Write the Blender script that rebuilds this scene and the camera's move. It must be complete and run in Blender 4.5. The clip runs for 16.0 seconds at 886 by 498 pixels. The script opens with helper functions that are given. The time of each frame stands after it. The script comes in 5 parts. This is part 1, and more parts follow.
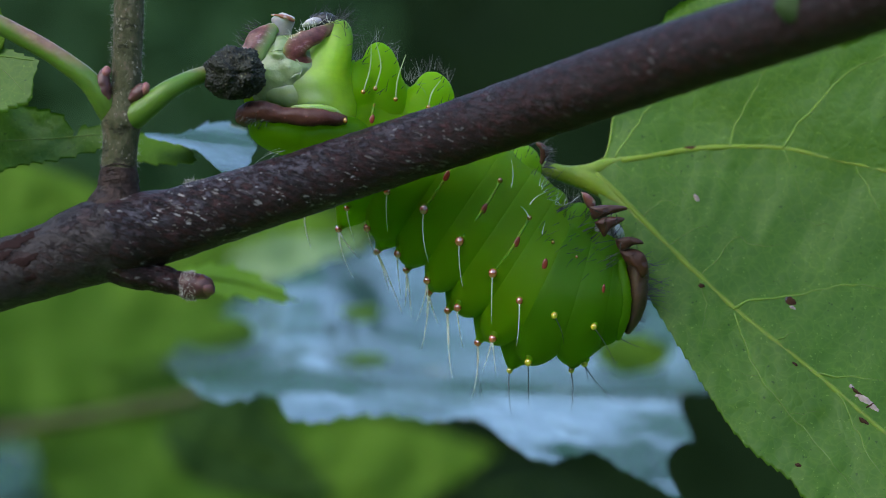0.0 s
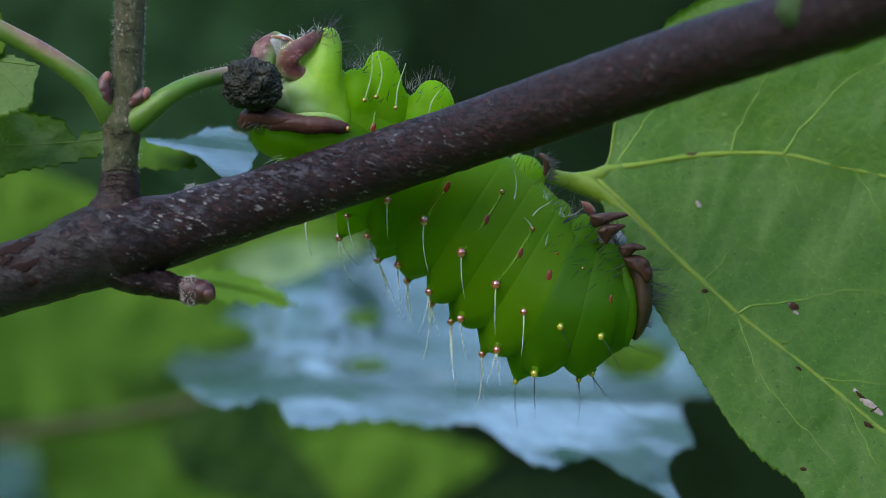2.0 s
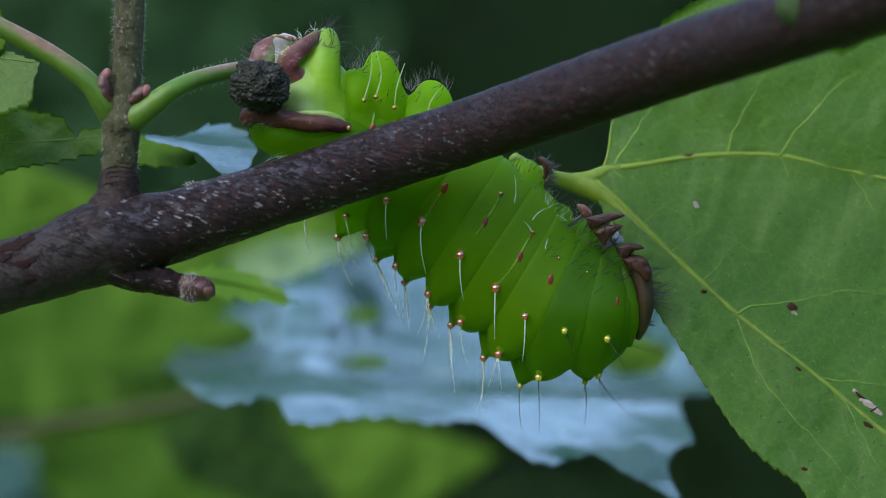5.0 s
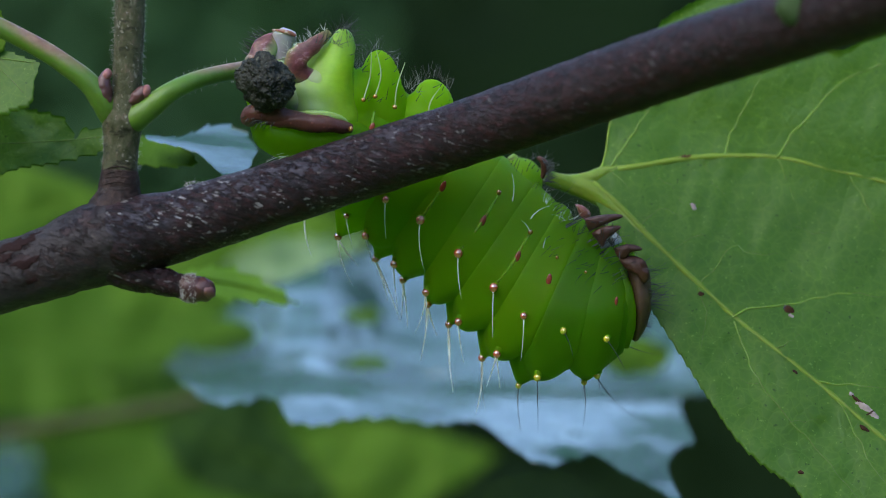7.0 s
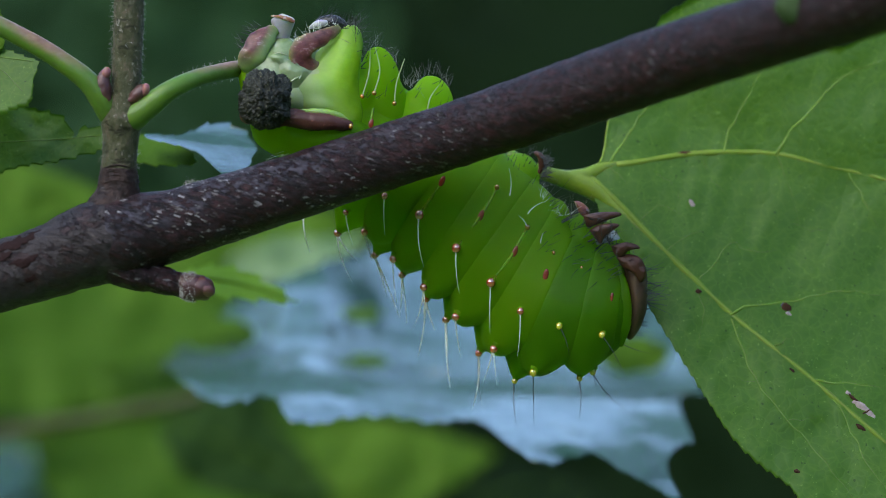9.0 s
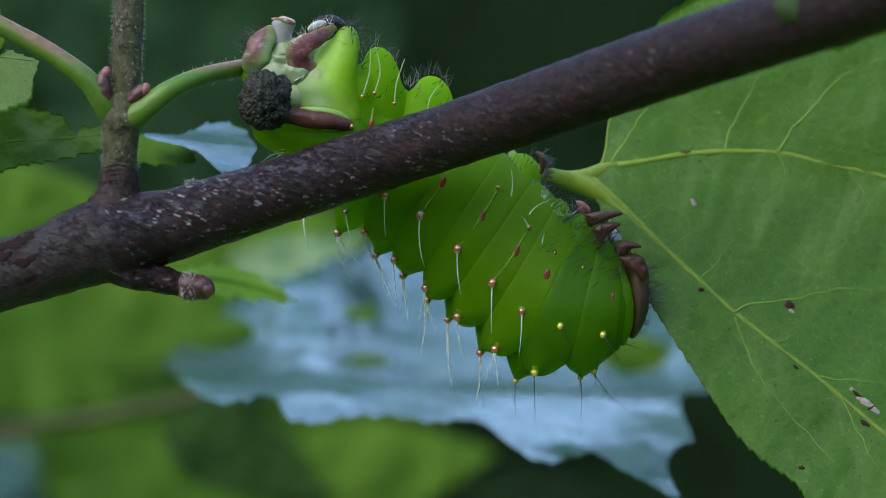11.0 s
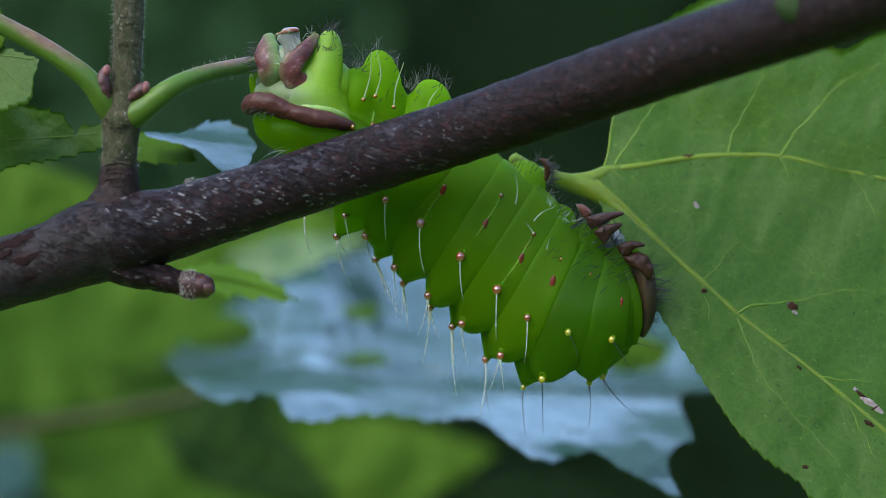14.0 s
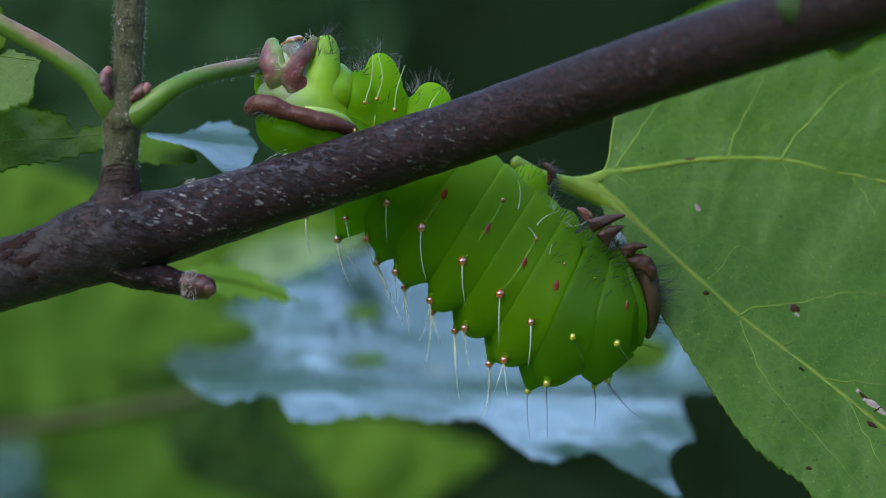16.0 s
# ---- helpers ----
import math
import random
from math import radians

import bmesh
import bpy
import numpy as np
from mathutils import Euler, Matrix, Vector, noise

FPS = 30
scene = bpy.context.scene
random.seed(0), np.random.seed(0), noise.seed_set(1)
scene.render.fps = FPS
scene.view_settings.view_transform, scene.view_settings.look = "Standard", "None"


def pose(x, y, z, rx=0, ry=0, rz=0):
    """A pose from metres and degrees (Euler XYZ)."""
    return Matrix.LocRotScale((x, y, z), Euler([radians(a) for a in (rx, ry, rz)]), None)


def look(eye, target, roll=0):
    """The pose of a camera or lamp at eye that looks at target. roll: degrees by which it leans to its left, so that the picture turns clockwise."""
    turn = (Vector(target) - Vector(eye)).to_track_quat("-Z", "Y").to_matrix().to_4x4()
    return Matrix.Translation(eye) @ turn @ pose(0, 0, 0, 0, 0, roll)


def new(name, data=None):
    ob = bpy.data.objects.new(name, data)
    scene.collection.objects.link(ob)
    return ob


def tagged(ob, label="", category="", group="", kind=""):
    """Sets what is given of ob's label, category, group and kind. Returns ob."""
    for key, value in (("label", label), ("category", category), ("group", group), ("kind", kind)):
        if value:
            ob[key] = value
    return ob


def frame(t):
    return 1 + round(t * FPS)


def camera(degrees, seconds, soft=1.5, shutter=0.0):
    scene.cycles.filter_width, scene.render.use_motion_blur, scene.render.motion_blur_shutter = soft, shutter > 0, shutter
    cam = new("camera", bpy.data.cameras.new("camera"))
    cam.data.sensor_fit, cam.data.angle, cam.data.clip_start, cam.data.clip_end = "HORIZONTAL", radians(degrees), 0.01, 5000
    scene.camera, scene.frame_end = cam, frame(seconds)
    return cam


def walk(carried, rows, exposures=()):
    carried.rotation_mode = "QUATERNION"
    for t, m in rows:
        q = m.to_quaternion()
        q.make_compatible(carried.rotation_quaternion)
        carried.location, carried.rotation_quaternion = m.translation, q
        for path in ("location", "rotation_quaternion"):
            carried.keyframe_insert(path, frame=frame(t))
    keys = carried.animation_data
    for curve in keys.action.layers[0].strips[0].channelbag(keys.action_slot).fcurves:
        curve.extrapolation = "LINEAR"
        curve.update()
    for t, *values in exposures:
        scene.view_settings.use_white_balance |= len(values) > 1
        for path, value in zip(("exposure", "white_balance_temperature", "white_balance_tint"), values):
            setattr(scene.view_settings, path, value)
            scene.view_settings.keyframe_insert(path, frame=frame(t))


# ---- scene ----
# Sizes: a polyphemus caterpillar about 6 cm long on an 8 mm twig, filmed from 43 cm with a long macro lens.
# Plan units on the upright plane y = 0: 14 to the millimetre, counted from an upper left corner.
U = 1 / 14000
LENS = 15.0
FAR = 784 * U / math.tan(radians(LENS / 2))
HIGH = 1.3
TIMES = (0, 0.5, 1, 1.5, 2, 2.5, 3, 3.5, 4, 6.5, 7, 7.5, 8, 8.5, 9, 11.5, 12, 12.5, 13, 13.5, 14, 14.5, 15, 15.5, 16)


def at(x, y, deep=0.0):
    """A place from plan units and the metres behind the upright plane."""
    k = (FAR + deep) / FAR
    return Vector(((x - 784) * U * k, deep, HIGH + (441 - y) * U * k))


# ---- camera: it stands on its tripod and shivers a little ----
cam = camera(LENS, 16.0, soft=1.0, shutter=0.5)
cam.data.dof.use_dof = True
cam.data.dof.focus_distance = FAR + 0.006
cam.data.dof.aperture_fstop = 15.0
cam.data.dof.aperture_blades = 0
TILT = (0, 4.6, 4.6, 6.1, 9.2, 7.7, 6.1, 6.1, 3.7, 4.6, 4.6, 1.5, 3.1, 1.5, 2, 0, -3.1, 0, -3.1, -3.1, -1.5, -3.1, -4.4, -3.1, 0)
TURN = (0, 0, 0, 0, 1.5, 1.5, 0.7, 1.5, 0.9, 1.1, 1.5, -0.5, 0.4, -0.2, 0, 0, 0, 0.6, 0, 0.4, 0.2, 1.5, 0, 1.5, 2.4)
UNIT_ANGLE = math.degrees(U / FAR)
walk(cam, [(t, pose(0, -FAR, HIGH, 90 + a * UNIT_ANGLE, 0, b * UNIT_ANGLE)) for t, a, b in zip(TIMES, TILT, TURN)])

# ---- light: open shade under a bright sky, the sun filtered by leaves, high behind the camera ----
world = bpy.data.worlds.new("sky")
scene.world = world
world.use_nodes = True
sky = world.node_tree.nodes.new("ShaderNodeTexSky")
sky.sky_type = "NISHITA"
sky.sun_disc = False
sky.sun_elevation, sky.sun_rotation = radians(43), radians(223)
sky.air_density, sky.dust_density, sky.ozone_density = 1.2, 0.4, 2.4
back = world.node_tree.nodes["Background"]
back.inputs["Strength"].default_value = 0.15
world.node_tree.links.new(sky.outputs[0], back.inputs["Color"])
sun = new("sun", bpy.data.lights.new("sun", "SUN"))
sun.data.energy, sun.data.angle, sun.data.color = 1.25, radians(65), (1.0, 0.92, 0.78)
sun.matrix_world = look((-0.58, -0.62, 0.78 + HIGH), (0, 0, HIGH))
scene.view_settings.exposure = 1.68


# ---- materials ----
def material(name):
    m = bpy.data.materials.new(name)
    m.use_nodes = True
    t = m.node_tree
    return m, t, t.nodes["Principled BSDF"], t.nodes["Material Output"]


def node(t, kind, **values):
    n = t.nodes.new(kind)
    for key, value in values.items():
        n.inputs[key.replace("_", " ")].default_value = value
    return n


def noise_of(t, scale, detail=4.0, rough=0.55, stretch=(1, 1, 1)):
    co = t.nodes.new("ShaderNodeTexCoord")
    mp = t.nodes.new("ShaderNodeMapping")
    mp.inputs["Scale"].default_value = stretch
    t.links.new(co.outputs["Object"], mp.inputs["Vector"])
    n = node(t, "ShaderNodeTexNoise", Scale=scale, Detail=detail, Roughness=rough)
    t.links.new(mp.outputs[0], n.inputs["Vector"])
    return n.outputs["Fac"], mp.outputs[0]


def ramp(t, value, *stops):
    r = t.nodes.new("ShaderNodeValToRGB")
    while len(r.color_ramp.elements) < len(stops):
        r.color_ramp.elements.new(0.5)
    for e, (p, c) in zip(r.color_ramp.elements, stops):
        e.position, e.color = p, (*c, 1)
    t.links.new(value, r.inputs["Fac"])
    return r.outputs["Color"]


def mixed(t, fac, a, b, how="MIX"):
    m = t.nodes.new("ShaderNodeMix")
    m.data_type, m.blend_type = "RGBA", how
    for sock, v in ((m.inputs["Factor"], fac), (m.inputs["A"], a), (m.inputs["B"], b)):
        if isinstance(v, bpy.types.NodeSocket):
            t.links.new(v, sock)
        elif isinstance(v, tuple):
            sock.default_value = (*v, 1)
        else:
            sock.default_value = v
    return m.outputs["Result"]


def bump(t, p, height, strength, distance):
    b = node(t, "ShaderNodeBump", Strength=strength, Distance=distance)
    t.links.new(height, b.inputs["Height"])
    t.links.new(b.outputs[0], p.inputs["Normal"])
    return b


def skin(name, dark, light, rough=0.4, sss=0.5, depth=0.002, scale=700, gloss=0.5, relief=0.15, through_light=0.0, spots=None, coat=0.0, juice=None):
    """Soft, slightly translucent living surface with mottling at two scales."""
    m, t, p, out = material(name)
    a, _ = noise_of(t, scale, 5)
    b, _ = noise_of(t, scale / 6, 2)
    c = mixed(t, 0.4, ramp(t, a, (0.3, dark), (0.75, light)), ramp(t, b, (0.35, dark), (0.65, light)))
    if spots:
        s, _ = noise_of(t, scale * 1.6, 1)
        c = mixed(t, ramp(t, s, (0.66, (0, 0, 0)), (0.72, (1, 1, 1))), c, spots)
    t.links.new(c, p.inputs["Base Color"])
    p.inputs["Roughness"].default_value = rough
    p.inputs["Specular IOR Level"].default_value = gloss
    p.inputs["Coat Weight"].default_value = coat
    p.inputs["Coat Roughness"].default_value = 0.12
    p.inputs["Subsurface Weight"].default_value = sss
    p.inputs["Subsurface Radius"].default_value = (0.6, 1.0, 0.12)
    p.inputs["Subsurface Scale"].default_value = depth
    bump(t, p, a, relief, 0.0004)
    if through_light:
        tr = t.nodes.new("ShaderNodeBsdfTranslucent")
        if juice:
            t.links.new(mixed(t, 0.85, c, juice), tr.inputs["Color"])
        else:
            t.links.new(c, tr.inputs["Color"])
        mx = node(t, "ShaderNodeMixShader", Fac=through_light)
        t.links.new(p.outputs[0], mx.inputs[1])
        t.links.new(tr.outputs[0], mx.inputs[2])
        t.links.new(mx.outputs[0], out.inputs["Surface"])
    return m


def leaf_material(name, dark, light, net, rough=0.45, gloss=0.5, thin=0.35, cells=650, spotted=True):
    """Leaf blade: mottled green, a fine net of veins, light coming through."""
    m, t, p, out = material(name)
    a, vec = noise_of(t, 900, 5)
    b, _ = noise_of(t, 110, 3)
    c = mixed(t, 0.5, ramp(t, a, (0.3, dark), (0.7, light)), ramp(t, b, (0.3, dark), (0.7, light)))
    v = node(t, "ShaderNodeTexVoronoi", Scale=cells, Randomness=0.9)
    v.feature = "DISTANCE_TO_EDGE"
    w = node(t, "ShaderNodeTexNoise", Scale=300, Detail=2)
    t.links.new(vec, w.inputs["Vector"])
    t.links.new(mixed(t, 0.003, vec, w.outputs["Color"]), v.inputs["Vector"])
    lines = ramp(t, v.outputs["Distance"], (0.0, (0.36, 0.36, 0.36)), (0.10, (0, 0, 0)))
    c = mixed(t, lines, c, net)
    wide = node(t, "ShaderNodeTexVoronoi", Scale=cells * 0.42, Randomness=1.0)
    wide.feature = "DISTANCE_TO_EDGE"
    t.links.new(mixed(t, 0.004, vec, w.outputs["Color"]), wide.inputs["Vector"])
    some = ramp(t, b, (0.44, (0.03, 0.03, 0.03)), (0.62, (0.5, 0.5, 0.5)))
    ribs = mixed(t, ramp(t, wide.outputs["Distance"], (0.0, (1, 1, 1)), (0.028, (0, 0, 0))), (0, 0, 0), some)
    c = mixed(t, ribs, c, tuple(min(1, x * 1.25) for x in net))
    if spotted:
        s, _ = noise_of(t, 1500, 1)
        c = mixed(t, ramp(t, s, (0.72, (0, 0, 0)), (0.76, (0.8, 0.8, 0.8))), c, tuple(x * 0.35 for x in dark))
        s, _ = noise_of(t, 2300, 1)
        c = mixed(t, ramp(t, s, (0.70, (0, 0, 0)), (0.75, (0.7, 0.7, 0.7))), c, tuple(min(1, x * 1.35 + 0.02) for x in net))
    t.links.new(c, p.inputs["Base Color"])
    p.inputs["Roughness"].default_value = rough
    p.inputs["Specular IOR Level"].default_value = gloss
    h = mixed(t, 0.5, v.outputs["Distance"], a)
    bump(t, p, h, 0.3, 0.0006)
    tr = t.nodes.new("ShaderNodeBsdfTranslucent")
    t.links.new(mixed(t, 1.0, mixed(t, 0.45, c, light), (1.5, 1.5, 0.5), "MULTIPLY"), tr.inputs["Color"])
    mx = node(t, "ShaderNodeMixShader", Fac=thin)
    t.links.new(p.outputs[0], mx.inputs[1])
    t.links.new(tr.outputs[0], mx.inputs[2])
    t.links.new(mx.outputs[0], out.inputs["Surface"])
    return m


def along(t, scale, detail=4.0, rough=0.55, stretch=(1, 1, 1), lean=0.0, shift=0.0):
    """Noise drawn out along a direction that leans by degrees about y."""
    co = t.nodes.new("ShaderNodeTexCoord")
    turn = t.nodes.new("ShaderNodeMapping")
    turn.inputs["Rotation"].default_value = (0, radians(lean), 0)
    turn.inputs["Location"].default_value = (shift, shift, shift)
    mp = t.nodes.new("ShaderNodeMapping")
    mp.inputs["Scale"].default_value = stretch
    t.links.new(co.outputs["Object"], turn.inputs["Vector"])
    t.links.new(turn.outputs[0], mp.inputs["Vector"])
    n = node(t, "ShaderNodeTexNoise", Scale=scale, Detail=detail, Roughness=rough)
    t.links.new(mp.outputs[0], n.inputs["Vector"])
    return n.outputs["Fac"], mp.outputs[0]


def bark_material(name, low, mid, high, film, spot, stretch, lean, cover=0.5, worn=None):
    """Smooth young bark: red brown, under a torn waxy grey film, with cork dots and fine cracks."""
    m, t, p, out = material(name)
    a, vec = along(t, 1000, 6, 0.65, stretch, lean)
    c = ramp(t, a, (0.36, low), (0.5, mid), (0.66, high))
    big, _ = along(t, 170, 3, 0.6, stretch, lean, 0.3)
    torn, _ = along(t, 800, 8, 0.75, stretch, lean, 0.7)
    edge = mixed(t, 0.30, torn, big)
    mask = ramp(t, edge, (cover, (0, 0, 0)), (cover + 0.03, (0.85, 0.85, 0.85)))
    f, _ = along(t, 1700, 5, 0.7, stretch, lean, 0.1)
    if worn is not None:
        # the film has weathered off above this height over the limb's axis
        co = t.nodes.new("ShaderNodeTexCoord")
        turn = t.nodes.new("ShaderNodeMapping")
        turn.inputs["Rotation"].default_value = (0, radians(18), 0)
        t.links.new(co.outputs["Object"], turn.inputs["Vector"])
        xyz = t.nodes.new("ShaderNodeSeparateXYZ")
        t.links.new(turn.outputs[0], xyz.inputs[0])
        jag = t.nodes.new("ShaderNodeMath")
        jag.operation = "MULTIPLY_ADD"
        t.links.new(big, jag.inputs[0])
        jag.inputs[1].default_value = 90 * U
        t.links.new(xyz.outputs["Z"], jag.inputs[2])
        wear = t.nodes.new("ShaderNodeMapRange")
        wear.inputs["From Min"].default_value, wear.inputs["From Max"].default_value = worn + 35 * U, worn + 60 * U
        wear.inputs["To Min"].default_value, wear.inputs["To Max"].default_value = 1.0, 0.12
        t.links.new(jag.outputs[0], wear.inputs["Value"])
        mask = mixed(t, wear.outputs["Result"], (0, 0, 0), mask)
        # less pale film low on the limb paints in its underside shade
        under = t.nodes.new("ShaderNodeMapRange")
        under.inputs["From Min"].default_value, under.inputs["From Max"].default_value = 8 * U, 40 * U
        under.inputs["To Min"].default_value, under.inputs["To Max"].default_value = 0.15, 1.0
        t.links.new(jag.outputs[0], under.inputs["Value"])
        mask = mixed(t, under.outputs["Result"], (0, 0, 0), mask)
        # it thins out along +x, and the flecks with it
        young = t.nodes.new("ShaderNodeMapRange")
        young.inputs["From Min"].default_value, young.inputs["From Max"].default_value = 330 * U, 760 * U
        young.inputs["To Min"].default_value, young.inputs["To Max"].default_value = 1.0, 0.22
        t.links.new(xyz.outputs["X"], young.inputs["Value"])
        mask = mixed(t, young.outputs["Result"], (0, 0, 0), mask)
    c = mixed(t, mask, c, ramp(t, f, (0.36, tuple(0.28 * x for x in film)), (0.62, film)))
    flecks, _ = along(t, 1300, 3, 0.6, (stretch[0] * 0.8, 1, stretch[2]), lean, 0.9)
    patch, _ = along(t, 260, 3, 0.6, stretch, lean, 0.2)
    few = ramp(t, patch, (0.44, (0.12, 0.12, 0.12)), (0.58, (0.85, 0.85, 0.85)))
    if worn is not None:
        few = mixed(t, young.outputs["Result"], (0, 0, 0), few)
    c = mixed(t, mixed(t, ramp(t, flecks, (0.61, (0, 0, 0)), (0.65, (1, 1, 1))), (0, 0, 0), few), c, spot)
    crack, _ = along(t, 900, 6, 0.7, (stretch[0] * 0.35, 1, stretch[2] * 2.0), lean, 0.5)
    gap = ramp(t, crack, (0.39, (1, 1, 1)), (0.42, (0, 0, 0)))
    c = mixed(t, mixed(t, 0.75, (0, 0, 0), gap), c, tuple(0.4 * x for x in low))
    t.links.new(c, p.inputs["Base Color"])
    t.links.new(ramp(t, f, (0.3, (0.36, 0.36, 0.36)), (0.7, (0.6, 0.6, 0.6))), p.inputs["Roughness"])
    p.inputs["Specular IOR Level"].default_value = 0.2
    h = mixed(t, 0.5, mixed(t, 0.5, a, mask), mixed(t, gap, f, (0, 0, 0)))
    bump(t, p, h, 1.0, 0.0006)
    return m


def plain(name, colour, rough=0.5, gloss=0.5, sss=0.0, coat=0.0):
    m, t, p, out = material(name)
    a, _ = noise_of(t, 1500, 3)
    t.links.new(ramp(t, a, (0.3, tuple(x * 0.75 for x in colour)), (0.7, tuple(min(1, x * 1.2) for x in colour))), p.inputs["Base Color"])
    p.inputs["Roughness"].default_value = rough
    p.inputs["Specular IOR Level"].default_value = gloss
    p.inputs["Subsurface Weight"].default_value = sss
    p.inputs["Subsurface Scale"].default_value = 0.001
    p.inputs["Coat Weight"].default_value = coat
    p.inputs["Coat Roughness"].default_value = 0.05
    p.inputs["Coat IOR"].default_value = 2.8
    return m


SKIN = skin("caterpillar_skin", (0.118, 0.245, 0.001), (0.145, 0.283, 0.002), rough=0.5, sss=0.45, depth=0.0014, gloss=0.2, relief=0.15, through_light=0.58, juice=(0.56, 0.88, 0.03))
# own dark green of neck and first ring; painted shade on the second
SKIN_DEEP_SHADED = skin("deep_shaded_skin", (0.048, 0.135, 0.001), (0.070, 0.175, 0.002), rough=0.5, sss=0.45, depth=0.0014, gloss=0.2, relief=0.15, through_light=0.58, juice=(0.56, 0.88, 0.03))
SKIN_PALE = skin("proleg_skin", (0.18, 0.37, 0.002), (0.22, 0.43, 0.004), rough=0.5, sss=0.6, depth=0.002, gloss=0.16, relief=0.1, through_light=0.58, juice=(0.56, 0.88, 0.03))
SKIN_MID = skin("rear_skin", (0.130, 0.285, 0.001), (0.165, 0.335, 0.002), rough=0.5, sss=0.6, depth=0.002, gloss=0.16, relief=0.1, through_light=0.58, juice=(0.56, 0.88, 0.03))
PLATE = skin("plate_skin", (0.14, 0.036, 0.03), (0.26, 0.10, 0.085), rough=0.45, gloss=0.3, sss=0.5, depth=0.002, scale=900, relief=0.35, spots=(0.34, 0.22, 0.24))
RIM = skin("rim_skin", (0.052, 0.017, 0.012), (0.098, 0.036, 0.026), rough=0.42, sss=0.15, depth=0.001, scale=800, gloss=0.25, relief=0.45, spots=(0.15, 0.06, 0.045))
MEMBRANE = skin("membrane_skin", (0.075, 0.135, 0.05), (0.26, 0.345, 0.165), rough=0.28, sss=0.35, depth=0.0015, scale=420, gloss=0.5, relief=0.8, through_light=0.15, coat=0.15)
FOLD = skin("fold_skin", (0.13, 0.19, 0.095), (0.28, 0.345, 0.215), rough=0.2, sss=0.3, depth=0.001, scale=800, gloss=0.6, coat=0.3)
FOLD_PALE = skin("fold_pale", (0.17, 0.28, 0.06), (0.29, 0.39, 0.15), rough=0.35, sss=0.5, depth=0.002, scale=600, gloss=0.3)
PAD = skin("pad_skin", (0.20, 0.19, 0.195), (0.40, 0.40, 0.41), rough=0.3, sss=0.5, depth=0.002, scale=600, coat=0.2)
DARK_PAD = plain("dark_pad", (0.016, 0.016, 0.021), 0.3, 0.4, 0.2, 0.0)
HORN = skin("horn", (0.025, 0.009, 0.005), (0.085, 0.032, 0.016), gloss=0.3, rough=0.5, sss=0.1, depth=0.001, relief=0.3)
HEAD = skin("head_capsule", (0.030, 0.017, 0.009), (0.080, 0.048, 0.025), gloss=0.3, rough=0.48, sss=0.4, depth=0.002, scale=900, relief=0.45)
LEG = skin("leg_shell", (0.048, 0.016, 0.011), (0.10, 0.040, 0.028), gloss=0.35, rough=0.4, sss=0.3, depth=0.001, relief=0.3)
BEAD_RED = plain("bead_red", (0.36, 0.055, 0.014), 0.16, 0.7, 0.2, 1.0)
BEAD_AMBER = plain("bead_amber", (0.23, 0.13, 0.010), 0.25, 0.5, 0.3, 0.3)
BEAD_YELLOW = plain("bead_yellow", (0.45, 0.40, 0.02), 0.2, 0.6, 0.3, 0.5)
SPIRACLE = plain("spiracle_red", (0.17, 0.024, 0.008), 0.3)
LINE = plain("pale_line", (0.125, 0.25, 0.008), 0.45, 0.2, 0.6)
HAIR_PALE = skin("hair_pale", (0.9, 0.92, 0.84), (0.97, 0.98, 0.93), gloss=0.9, rough=0.2, sss=0.0, relief=0.0, through_light=0.55)
HAIR_STRAW = skin("hair_straw", (0.42, 0.52, 0.22), (0.55, 0.62, 0.34), rough=0.3, sss=0.0, relief=0.0, through_light=0.5)
HAIR_GREY = plain("hair_grey", (0.20, 0.21, 0.19), 0.35, 0.5)
HAIR_DARK = plain("hair_dark", (0.014, 0.016, 0.012), 0.35, 0.5)
FRASS = skin("frass", (0.0016, 0.0019, 0.0013), (0.024, 0.027, 0.017), rough=0.5, gloss=0.25, sss=0.0, scale=1900, relief=1.0, spots=(0.12, 0.125, 0.08))
BARK = bark_material("bark", (0.0040, 0.0014, 0.0014), (0.0115, 0.0030, 0.0033), (0.031, 0.0086, 0.0096), (0.062, 0.056, 0.071), (0.27, 0.26, 0.26), (0.6, 1, 1.3), -18, 0.485, 22 * U)
BARK_OLD = bark_material("old_bark", (0.013, 0.0055, 0.005), (0.025, 0.0125, 0.0118), (0.036, 0.021, 0.020), (0.038, 0.031, 0.031), (0.075, 0.06, 0.055), (0.6, 1, 1.1), -18, 0.45)
BARK_YOUNG = bark_material("young_bark", (0.034, 0.038, 0.014), (0.054, 0.056, 0.024), (0.092, 0.074, 0.047), (0.085, 0.085, 0.050), (0.24, 0.22, 0.17), (1.2, 1.2, 0.8), 0, 0.585)
BARK_BASE = bark_material("twig_foot_bark", (0.014, 0.008, 0.006), (0.026, 0.014, 0.011), (0.044, 0.025, 0.019), (0.036, 0.028, 0.025), (0.08, 0.065, 0.055), (1.2, 1.2, 1.0), 0, 0.56)
STEM = skin("stem_bark", (0.042, 0.048, 0.014), (0.068, 0.066, 0.022), rough=0.6, gloss=0.2, sss=0.0, relief=0.3)
STALK_RED = skin("stalk_blush", (0.10, 0.040, 0.036), (0.20, 0.095, 0.080), rough=0.4, sss=0.3, depth=0.0015, relief=0.2)
BUD = skin("bud_scale", (0.036, 0.012, 0.010), (0.088, 0.030, 0.026), rough=0.45, sss=0.15, depth=0.001, relief=0.4)
